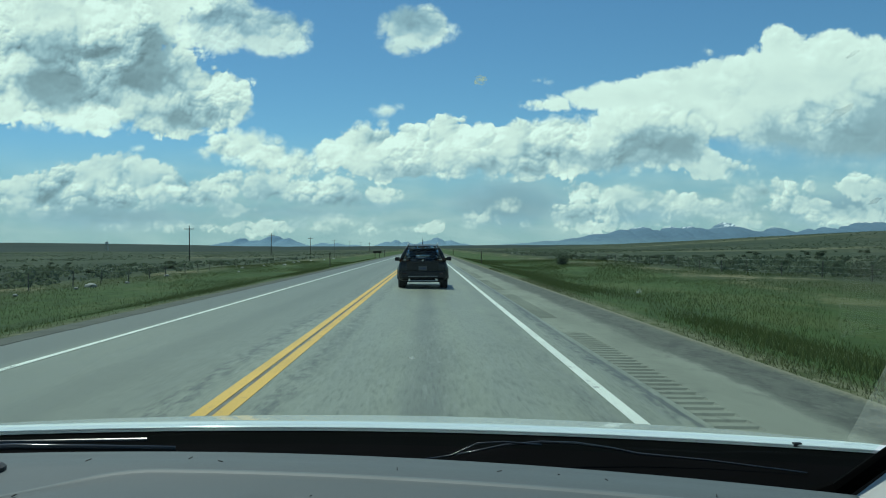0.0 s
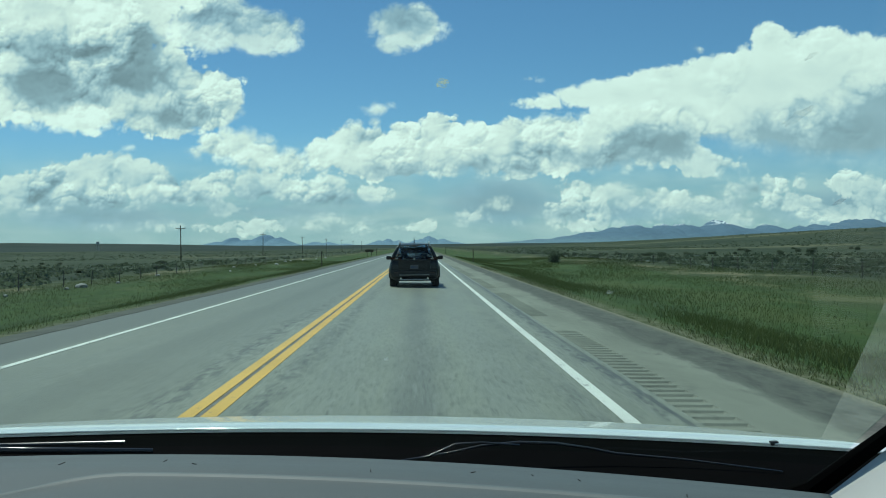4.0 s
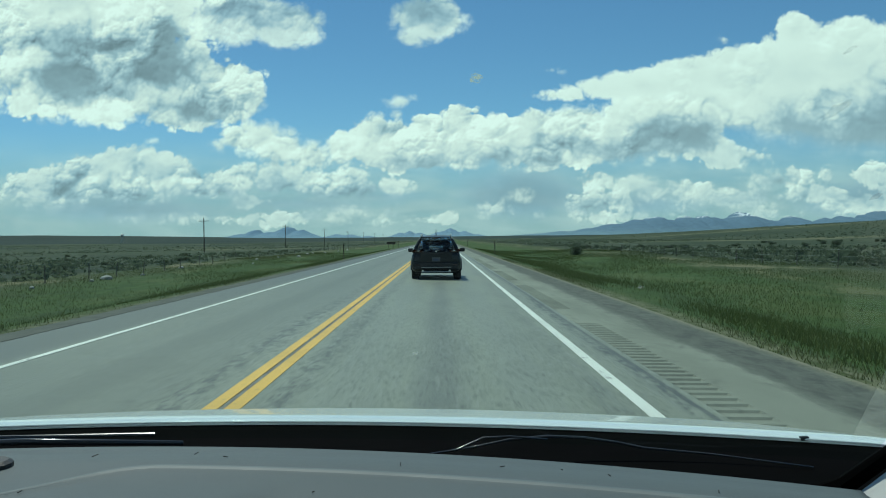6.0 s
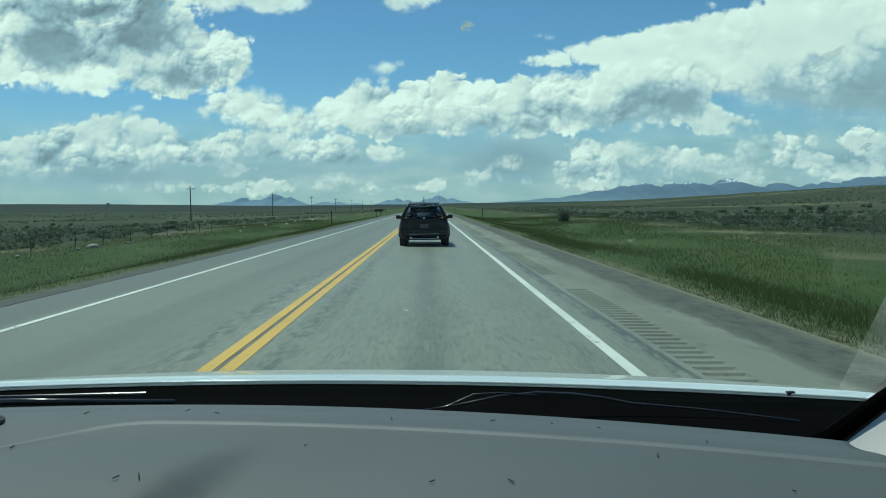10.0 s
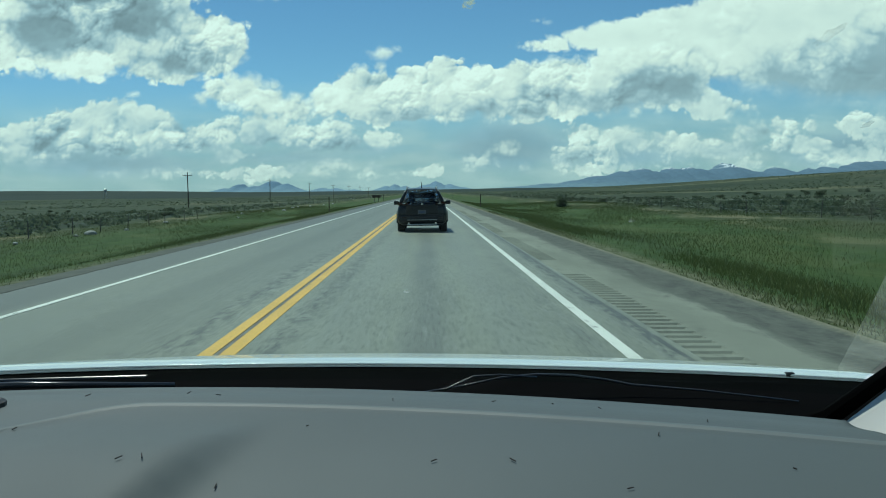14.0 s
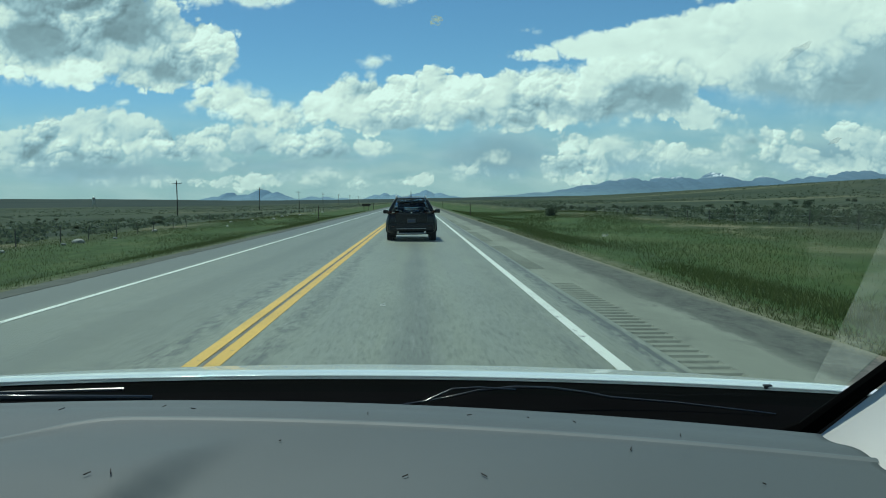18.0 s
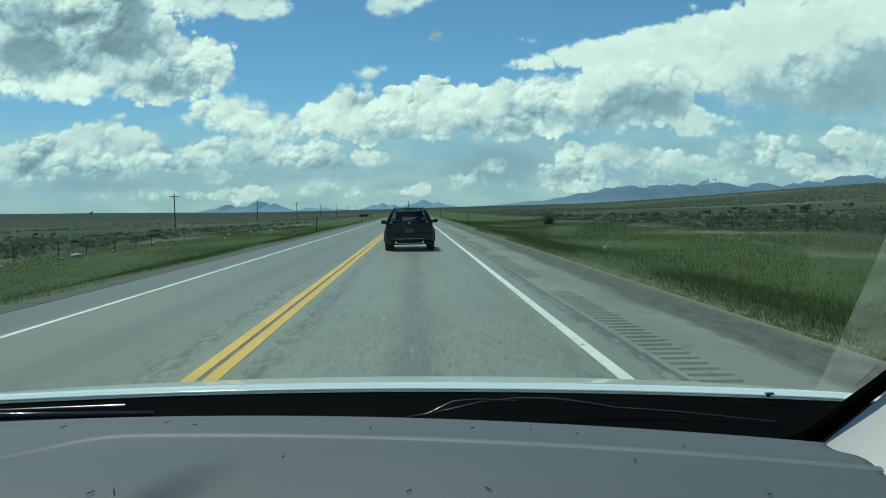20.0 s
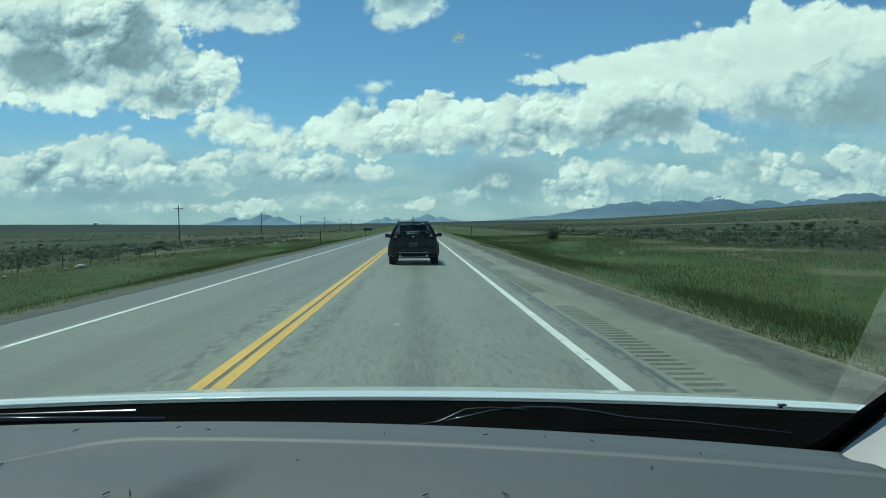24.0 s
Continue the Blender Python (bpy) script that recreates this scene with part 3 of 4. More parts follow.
REFLECTION_FILM = smear_material("painted reflection on glass", (0.42, 0.46, 0.4), 0.2, 18.0, 0.1)
SPLAT = smear_material("yellow insect mark", (0.4, 0.42, 0.2), 0.55)
SMEAR = smear_material("pale smear", (0.35, 0.4, 0.38), 0.5)
SMEAR2 = smear_material("grey smear", (0.16, 0.19, 0.2), 0.3, 45.0, 0.08)
WINDSHIELD = glass_material("windscreen glass", (0.8, 0.93, 0.89), 1.15)


# ---- mesh helpers ----
def part(name, bm, mat, parent=None, label="", smooth=False):
    me = bpy.data.meshes.new(name)
    bm.to_mesh(me)
    bm.free()
    me.materials.append(mat)
    if smooth:
        for f in me.polygons:
            f.use_smooth = True
    ob = new(name, me)
    if parent is not None:
        ob.parent = parent
    return tagged(ob, label)


def raw(name, verts, faces, mat, parent=None, label="", smooth=False):
    me = bpy.data.meshes.new(name)
    me.from_pydata([tuple(v) for v in verts], [], faces)
    me.materials.append(mat)
    if smooth:
        me.polygons.foreach_set("use_smooth", [True] * len(me.polygons))
    me.update()
    ob = new(name, me)
    if parent is not None:
        ob.parent = parent
    return tagged(ob, label)


def thing(name, label, category, at=None, group="", kind=""):
    ob = new(name)
    ob.empty_display_size = 0.2
    if at is not None:
        ob.matrix_world = at
    return tagged(ob, label, category, group, kind)


def box(size, at=(0, 0, 0), bevel=0.0, turn=None, bm=None, segments=2):
    """A bevelled block."""
    b = bmesh.new()
    bmesh.ops.create_cube(b, size=1)
    bmesh.ops.scale(b, vec=size, verts=b.verts)
    if bevel:
        bmesh.ops.bevel(b, geom=b.edges[:], offset=bevel, segments=segments, affect="EDGES", profile=0.6)
    if turn is not None:
        bmesh.ops.transform(b, matrix=turn, verts=b.verts)
    bmesh.ops.translate(b, vec=at, verts=b.verts)
    if bm is None:
        return b
    me = bpy.data.meshes.new("tmp")
    b.to_mesh(me)
    b.free()
    bm.from_mesh(me)
    bpy.data.meshes.remove(me)
    return bm


def tube(path, radii, sides=8, bm=None):
    """A round bar along a path, with a radius at each point."""
    bm = bm or bmesh.new()
    rings = []
    for i, p in enumerate(path):
        p = Vector(p)
        a = Vector(path[max(i - 1, 0)])
        c = Vector(path[min(i + 1, len(path) - 1)])
        d = (c - a).normalized()
        q = d.to_track_quat("Z", "Y")
        r = radii[i] if hasattr(radii, "__len__") else radii
        rings.append([bm.verts.new(p + q @ Vector((math.cos(k * math.tau / sides) * r, math.sin(k * math.tau / sides) * r, 0))) for k in range(sides)])
    for a, b in zip(rings, rings[1:]):
        for k in range(sides):
            bm.faces.new((a[k], a[(k + 1) % sides], b[(k + 1) % sides], b[k]))
    bm.faces.new(rings[0][::-1])
    bm.faces.new(rings[-1])
    return bm


def sheet(fn, us, vs, thick=0.0):
    """A surface fn(u, v) over a grid; with a thickness it is closed downwards."""
    bm = bmesh.new()
    top = [[bm.verts.new(fn(u, v)) for v in vs] for u in us]
    n, m = len(us), len(vs)
    for i in range(n - 1):
        for j in range(m - 1):
            bm.faces.new((top[i][j], top[i + 1][j], top[i + 1][j + 1], top[i][j + 1]))
    if thick:
        bot = [[bm.verts.new(v.co - Vector((0, 0, thick))) for v in row] for row in top]
        for i in range(n - 1):
            for j in range(m - 1):
                bm.faces.new((bot[i][j], bot[i][j + 1], bot[i + 1][j + 1], bot[i + 1][j]))
        rim = [(i, 0) for i in range(n)] + [(n - 1, j) for j in range(1, m)] + [(i, m - 1) for i in range(n - 2, -1, -1)] + [(0, j) for j in range(m - 2, 0, -1)]
        for (a, b), (c, d) in zip(rim, rim[1:] + rim[:1]):
            bm.faces.new((top[a][b], bot[a][b], bot[c][d], top[c][d]))
    bmesh.ops.recalc_face_normals(bm, faces=bm.faces)
    return bm


def span(a, b, n):
    return [a + (b - a) * i / (n - 1) for i in range(n)]


def ramp(a, b, x):
    """Smooth step, also falling when a > b; takes arrays."""
    t = np.clip((x - a) / (b - a), 0, 1)
    return t * t * (3 - 2 * t)


# ---- the lie of the land ----
CROWN = -1.93
ROAD_L, ROAD_R = -7.1, 3.45        # asphalt edges
GRAVEL_L, GRAVEL_R = -7.6, 4.55


def road_z(x):
    return -0.02 * np.abs(x - CROWN)


def land_z(x, y):
    """Height of the ground; the road bed is cut a little lower than its paving."""
    x, y = np.asarray(x, float), np.asarray(y, float)
    bed = road_z(np.clip(x, GRAVEL_L, GRAVEL_R)) - 0.07 * (ramp(GRAVEL_L - 0.12, GRAVEL_L + 0.12, x) * ramp(GRAVEL_R + 0.12, GRAVEL_R - 0.12, x))
    right = -0.55 * ramp(4.6, 9.5, x) + 0.35 * ramp(10, 22, x) + 0.5 * ramp(22, 80, x)
    left = -0.75 * ramp(-7.6, -12.5, x) + 0.25 * ramp(-13, -20, x) - 0.9 * ramp(-20, -64, x)
    hill = np.clip(x - 95, 0, 900) * 0.062
    hill = 26 * (1 - np.exp(-hill / 26)) * ramp(120, 460, y) * ramp(1700, 620, y)
    far = 11 * ramp(800, 3900, y)
    mesa = 21 * ramp(-500, -1750, x) * ramp(2100, 3100, y)
    rough = np.sin(x * 0.21 + 1.3 * np.sin(y * 0.06)) * np.sin(y * 0.09 + x * 0.05) * 0.12 * ramp(6, 14, np.abs(x + 1.5))
    roll = np.sin(x * 0.013 + 0.8) * np.sin(y * 0.008 + 0.4) * 1.1 * ramp(60, 220, np.abs(x)) * ramp(60, 300, y)
    return bed + right + left + hill + far + mesa + rough + roll


def grid_mesh(name, xs, ys, fn, mat):
    X, Y = np.meshgrid(xs, ys)
    V = np.stack([X.ravel(), Y.ravel(), fn(X, Y).ravel()], 1)
    n, m = len(xs), len(ys)
    i = (np.arange(m - 1)[:, None] * n + np.arange(n - 1)[None]).ravel()
    faces = np.stack([i, i + 1, i + n + 1, i + n], 1).tolist()
    return raw(name, V.tolist(), faces, mat, smooth=True)


def spread(first, last, step0, growth):
    out, s = [first], step0
    while out[-1] < last:
        out.append(out[-1] + s)
        s *= growth
    return out


xs_r = [GRAVEL_R - 0.12, GRAVEL_R + 0.12] + spread(GRAVEL_R + 0.5, 4200, 0.5, 1.07)
xs_l = [GRAVEL_L + 0.12, GRAVEL_L - 0.12] + [2 * GRAVEL_L - v for v in spread(GRAVEL_L + 0.5, 4200, 0.5, 1.07)]
xs = np.array(sorted(xs_l) + span(-6.5, 3.9, 8) + xs_r)
ys = np.array([-300, -120, -50] + spread(-20, 4700, 1.0, 1.022))
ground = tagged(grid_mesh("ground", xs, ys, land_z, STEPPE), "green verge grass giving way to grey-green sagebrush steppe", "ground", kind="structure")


def strip(name, x0, x1, y0, y1, lift, mat, parent=None, label="", jitter=0.0, thick=0.06):
    """A strip along the road that follows its crown."""
    ys_ = spread(y0, 60, 0.17, 1.0) + spread(60.3, y1, 0.3, 1.05) if jitter else spread(y0, y1, max(0.4, (y1 - y0) / 400), 1.06)
    ys_[-1] = y1
    cols = sorted({x0, x1} | ({CROWN} if x0 < CROWN < x1 else set()))
    return part(name, sheet(lambda x, y: (x + jitter * (noise.noise((x, y * 0.9, 0)) + 0.6 * noise.noise((x, y * 4.0, 5))), y, float(road_z(x)) + lift), cols, ys_, thick), mat, parent, label)


RUMBLE_A, RUMBLE_B = 2.44, 2.86
road = strip("road", ROAD_L, RUMBLE_A, -40, 900, 0.0, ASPHALT)
tagged(road, "worn grey two-lane highway asphalt with polished wheel tracks", "road", kind="structure")
shoulder = tagged(strip("shoulder", RUMBLE_B, GRAVEL_R, -40, 900, 0.0, OUTER), "pale worn asphalt shoulder crumbling into dark gravel", "road shoulder", kind="structure")


def rumble_strip():
    """The shoulder's milled grooves, each a shallow trough across the strip."""
    prof = [(-40.0, 0.0)]
    y = 6.4
    while y < 75:
        block = int((y - 6.4) / 13.5)
        if (y - 6.4) - block * 13.5 < 10.2:
            prof += [(y, 0.0), (y + 0.03, -0.02), (y + 0.09, -0.028), (y + 0.15, -0.02), (y + 0.18, 0.0)]
        y += 0.31
    prof += [(v, 0.0) for v in spread(76, 890, 4, 1.2)]
    v, f = [], []
    for yy, dz in prof:
        for x in (RUMBLE_A, RUMBLE_A + 0.03, RUMBLE_B - 0.03, RUMBLE_B):
            v.append((x, yy, float(road_z(x)) + (dz if RUMBLE_A < x < RUMBLE_B else 0.0)))
    for i in range(len(prof) - 1):
        for k in range(3):
            a = i * 4 + k
            f.append((a, a + 1, a + 5, a + 4))
    return raw("rumble_strip", v, f, OUTER)


tagged(rumble_strip(), "milled rumble strip of short cross grooves in the shoulder", "rumble strip", kind="structure")
tagged(strip("gravel_edge", GRAVEL_L, ROAD_L + 0.1, -40, 900, 0.007, GRAVEL, jitter=0.05), "grey gravel edge beside the road", "gravel", kind="structure")
for x0, x1, lab, mat in ((1.78, 1.91, "solid white edge line, worn", WHITE_PAINT), (-5.54, -5.42, "solid white edge line, worn", WHITE_PAINT),
                         (-1.91, -1.77, "solid yellow centre line, chipped", YELLOW_PAINT), (-2.11, -1.97, "solid yellow centre line, chipped", YELLOW_PAINT)):
    tagged(strip("road_line", x0, x1, -40, 900, 0.005, mat, thick=0.004), lab, "road marking", kind="structure")


# ---- mountains ----
def mountains(name, label, peaks, y0, deep, mat, x0, x1, seed):
    """A range: rounded peaks of given place, half width and height, broken by gullies."""
    xs_, ys_ = np.array(span(x0, x1, 420)), np.array(span(y0, y0 + deep, 26))

    def fn(X, Y):
        h = np.zeros_like(X)
        for px, half, top in peaks:
            h = np.maximum(h, top * np.exp(-np.abs((X - px) / half) ** 1.6))
        back = np.sin(np.clip((Y - y0) / deep, 0, 1) * math.pi * 0.5) ** 0.8
        rid = np.zeros_like(X)
        for k, (a, b) in enumerate(((0.011, 0.5), (0.027, 0.34), (0.061, 0.24), (0.14, 0.14), (0.29, 0.07))):
            rid += b * np.abs(np.sin(X * a + seed + 0.4 * np.sin(Y * a * 0.7 + k) + 0.9 * np.sin(X * a * 2.3 + k)))
        return 9 + h * back * (0.72 + 0.3 * rid) - 6 * (1 - back)

    return tagged(grid_mesh(name, xs_, ys_, fn, mat), label, "mountains", kind="structure")


K = 2.74   # metres per pixel at that range; peaks are placed to fit the camera's view
mountains("mountain_range", "far mountains on the horizon, haze blue in their colour", [(px * K, w * K, h * K) for px, w, h in
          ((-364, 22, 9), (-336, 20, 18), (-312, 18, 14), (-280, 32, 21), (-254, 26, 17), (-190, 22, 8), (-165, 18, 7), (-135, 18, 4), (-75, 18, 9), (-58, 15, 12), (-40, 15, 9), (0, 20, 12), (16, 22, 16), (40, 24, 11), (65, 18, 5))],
          4150, 420, mountain_material("far slopes in haze blue", (0.24, 0.34, 0.42), (0.18, 0.27, 0.37), 0), -470 * K, 130 * K, 0.3)
mountains("mountain_range", "mountain range in haze blue with snow patches along its crest", [(px * K, w * K, h * K) for px, w, h in
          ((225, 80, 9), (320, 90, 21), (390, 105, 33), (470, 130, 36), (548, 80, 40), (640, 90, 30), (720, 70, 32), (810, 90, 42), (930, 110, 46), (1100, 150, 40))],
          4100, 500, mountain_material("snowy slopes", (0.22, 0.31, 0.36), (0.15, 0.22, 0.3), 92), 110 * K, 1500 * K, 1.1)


# ---- the dark sports utility vehicle ahead ----
def wheel(parent, at, radius=0.36, width=0.235):
    bm = bmesh.new()
    prof = [(0.19, 0.42), (0.2, 0.5), (0.33, 0.5), (radius, 0.38), (radius, -0.38), (0.33, -0.5), (0.2, -0.5), (0.19, -0.42)]
    n = 28
    rings = []
    for k in range(n):
        a = k * math.tau / n
        rings.append([bm.verts.new((w * width, math.cos(a) * r, math.sin(a) * r)) for r, w in prof])
    for k in range(n):
        a, b = rings[k], rings[(k + 1) % n]
        for i in range(len(prof) - 1):
            bm.faces.new((a[i], a[i + 1], b[i + 1], b[i]))
    bmesh.ops.recalc_face_normals(bm, faces=bm.faces)
    bmesh.ops.translate(bm, vec=at, verts=bm.verts)
    ty = part("wheel", bm, TYRE, parent, "black tyre on an alloy wheel", smooth=True)
    rim = tube([Vector(at) + Vector((-width * 0.4, 0, 0)), Vector(at) + Vector((width * 0.4, 0, 0))], 0.195, 20)
    for k in range(5):
        a = k * math.tau / 5
        box((width * 0.9, 0.05, 0.17), Vector(at) + Vector((0, math.sin(a) * 0.09, math.cos(a) * 0.09)), 0.01, Matrix.Rotation(-a, 4, "X"), rim)
    part("rim", rim, ALLOY, ty)
    return ty


def suv(at):
    car = thing("sports_utility_vehicle", "dark charcoal sports utility vehicle with red tail lamps, driving lane ahead", "car", at)
    # side profile stations from the tail: y, half width, sill, belt
    low = [(0.0, 0.82, 0.5, 1.0), (0.04, 0.88, 0.36, 1.03), (0.25, 0.92, 0.3, 1.04), (0.9, 0.93, 0.27, 1.03), (2.4, 0.93, 0.26, 1.0), (3.4, 0.92, 0.27, 0.97), (4.2, 0.88, 0.32, 0.88), (4.55, 0.74, 0.42, 0.72)]
    bm = bmesh.new()
    rings = []
    for y, w, z0, z1 in low:
        h = z1 - z0
        half = [(w * 0.90, z0), (w * 0.985, z0 + h * 0.18), (w, z0 + h * 0.45), (w * 0.985, z0 + h * 0.78), (w * 0.93, z1)]
        ring = [bm.verts.new((x, y, z)) for x, z in half] + [bm.verts.new((-x, y, z)) for x, z in half[::-1]]
        rings.append(ring)
    for a, b in zip(rings, rings[1:]):
        for k in range(len(a)):
            bm.faces.new((a[k], a[(k + 1) % len(a)], b[(k + 1) % len(a)], b[k]))
    bm.faces.new(rings[0])
    bm.faces.new(rings[-1])
    bmesh.ops.recalc_face_normals(bm, faces=bm.faces)
    bmesh.ops.bevel(bm, geom=[e for e in bm.edges if e.calc_face_angle(0) > 0.5], offset=0.035, segments=2, affect="EDGES")
    part("body", bm, CARPAINT, car, smooth=True)
    # cabin: roof and pillars over the belt
    cab = [(0.3, 0.86, 1.02, 0.585, 1.58), (0.8, 0.87, 1.02, 0.585, 1.635), (1.8, 0.87, 1.0, 0.59, 1.65), (2.5, 0.87, 0.99, 0.58, 1.58), (3.35, 0.85, 0.96, 0.6, 1.05)]
    bm = bmesh.new()
    rings = []
    for y, wb, zb, wt, zt in cab:
        half = [(wb, zb), ((wb + wt) / 2 + 0.03, (zb + zt) / 2), (wt + 0.02, zt - 0.05), (wt - 0.07, zt), (wt * 0.5, zt + 0.022)]
        rings.append([bm.verts.new((x, y, z)) for x, z in half] + [bm.verts.new((-x, y, z)) for x, z in half[::-1]])
    for a, b in zip(rings, rings[1:]):
        for k in range(len(a) - 1):
            if k in (0, 1, 7, 8) or b is rings[-1]:
                continue
            bm.faces.new((a[k], a[k + 1], b[k + 1], b[k]))
    bmesh.ops.recalc_face_normals(bm, faces=bm.faces)
    part("roof", bm, CARPAINT, car, smooth=True)
    for s in (-1, 1):
        bm = sheet(lambda u, v: (s * ((0.865, 0.755, 0.61)[int(round(v * 2))]), 0.35 + u * 2.6 + (0.2, 0.0, 0.0)[int(round(v * 2))] * 0, 1.02 + v * (0.53 - 0.1 * abs(u - 0.5))), span(0, 1, 9), (0, 0.5, 1))
        part("side_window", bm, TINTGLASS, car, "tinted side window", smooth=True)
        part("pillar", tube([(s * 0.82, 0.1, 1.0), (s * 0.73, 0.16, 1.22), (s * 0.615, 0.26, 1.47), (s * 0.56, 0.36, 1.57)], [0.075, 0.07, 0.055, 0.04], 8), CARPAINT, car, smooth=True)
        # lamp wraps round the corner
        bm = sheet(lambda u, v: (s * (0.50 + u * 0.40), -0.012 - 0.03 * (1 - u) + (0.16 if u > 0.9 else 0.035 if u > 0.7 else 0.0), 1.03 + v * 0.08 + u * 0.035 - (1 - u) * v * 0.035), span(0, 1, 7), (0, 0.5, 1), 0.01)
        lamp = part("tail_lamp", bm, REDLENS, car, "red tail lamp lens with a bright glint")
        part("lamp_core", box((0.1, 0.012, 0.03), (s * 0.66, -0.052, 1.075), 0.006), CHROME, lamp)
        mir = part("door_mirror", box((0.2, 0.1, 0.15), (s * 1.03, 2.62, 1.08), 0.04), CARPAINT, car, "charcoal door mirror")
        part("mirror_foot", tube([(s * 0.86, 2.62, 1.02), (s * 0.98, 2.62, 1.05)], 0.022, 6), BLACKTRIM, mir)
        # sun glint on the rails is painted white, with blocks added at their ends
        rail = part("roof_rail", tube([(s * 0.55, 0.4, 1.61), (s * 0.55, 0.46, 1.69), (s * 0.55, 1.2, 1.69), (s * 0.55, 2.1, 1.68), (s * 0.55, 2.25, 1.62)], 0.02, 8), GLINTPAINT, car, "roof rail painted white for its sun glint", smooth=True)
        part("rail_end", box((0.06, 0.1, 0.02), (s * 0.55, 0.4, 1.665), 0.008, Matrix.Rotation(radians(50), 4, "X")), GLINTPAINT, rail, "white block standing in for the glint at the rail end")
        part("bumper_reflector", box((0.15, 0.015, 0.035), (s * 0.68, -0.062, 0.56), 0.005), REDLENS, car)
        tip = part("exhaust_tip", tube([(s * 0.5, -0.04, 0.34), (s * 0.5, 0.14, 0.34)], 0.04, 12), CHROME, car)
        for yy in (0.78, 3.5):
            wheel(car, (s * 0.79, yy, 0.36), 0.365, 0.27)
            arch = tube([(s * 0.925, yy + math.cos(a) * 0.42, 0.36 + math.sin(a) * 0.42) for a in span(0.0, math.pi, 13)], 0.035, 6)
            part("wheel_arch", arch, BLACKTRIM, car)
    # rear screen in its frame
    bm = sheet(lambda u, v: (u * (0.68 - 0.16 * v), 0.02 + v * 0.285 + 0.06 * abs(u) ** 3, 1.035 + v * 0.475), span(-1, 1, 9), span(0, 1, 4), 0.006)
    part("rear_screen", bm, TINTGLASS, car, "tinted rear screen", smooth=True)
    bm = sheet(lambda u, v: (u * (0.58 + 0.26 * v), 2.5 + v * 0.85 + 0.05 * (1 - u * u), 1.6 - v * 0.55), span(-1, 1, 7), span(0, 1, 4), 0.006)
    part("front_screen", bm, TINTGLASS, car, "clear front screen", smooth=True)
    part("spoiler", box((1.12, 0.1, 0.022), (0, 0.28, 1.585), 0.01), CARPAINT, car)
    part("tailgate", box((1.2, 0.05, 0.36), (0, 0.005, 0.86), 0.02), CARPAINT, car)
    part("tailgate_grip", box((0.62, 0.03, 0.045), (0, -0.03, 0.985), 0.012), BLACKTRIM, car)
    part("badge", tube([(0, -0.02, 1.055), (0, -0.045, 1.055)], 0.032, 12), CHROME, car, "small bright badge disc")
    part("bumper", box((1.66, 0.2, 0.27), (0, 0.05, 0.52), 0.06, segments=3), BLACKTRIM, car, "black plastic rear bumper")
    # pale strip added in place of the sunlit road between the wheels
    part("skid_plate", box((1.1, 0.06, 0.035), (0, -0.02, 0.3), 0.015), SUNLITGAP, car, "pale strip standing in for sunlit road under the car")
    part("bumper_line", box((1.1, 0.03, 0.025), (0, -0.06, 0.47), 0.008), STEEL, car, "dull silver bumper line")
    plate = part("number_plate", box((0.31, 0.014, 0.155), (0, -0.03, 0.76), 0.004), PLATE, car, "small pale number plate")
    for k in range(6):
        part("plate_bar", box((0.026, 0.006, 0.07), (-0.105 + k * 0.042, -0.04, 0.755), 0.002), PLATEINK, plate)
    part("rear_wiper", tube([(0.0, 0.02, 1.13), (0.2, 0.045, 1.17), (0.34, 0.05, 1.18)], 0.012, 6), BLACKTRIM, car)
    part("high_brake_lamp", box((0.3, 0.02, 0.02), (0, 0.155, 1.56), 0.004), REDLENS, car)
    part("aerial", tube([(0, 0.75, 1.63), (0, 0.62, 1.87)], [0.018, 0.009], 6), BLACKTRIM, car, "short roof aerial")
    for s in (-1, 1):
        part("headrest", box((0.26, 0.1, 0.18), (s * 0.38, 1.1, 1.16), 0.045), BLACKTRIM, car)
    part("floor_pan", box((1.5, 4.1, 0.06), (0, 2.3, 0.27), 0.02), BLACKTRIM, car)
    return car


suv(pose(-0.2, 33.6, float(road_z(-0.16)) - 0.012))


# ---- the car that carries the view ----
def edge_y(x):
    return 1.62 - 0.225 * (x + 0.6) ** 2


def hood_y(x):
    return 1.955 - 0.155 * (x + 0.5) ** 2


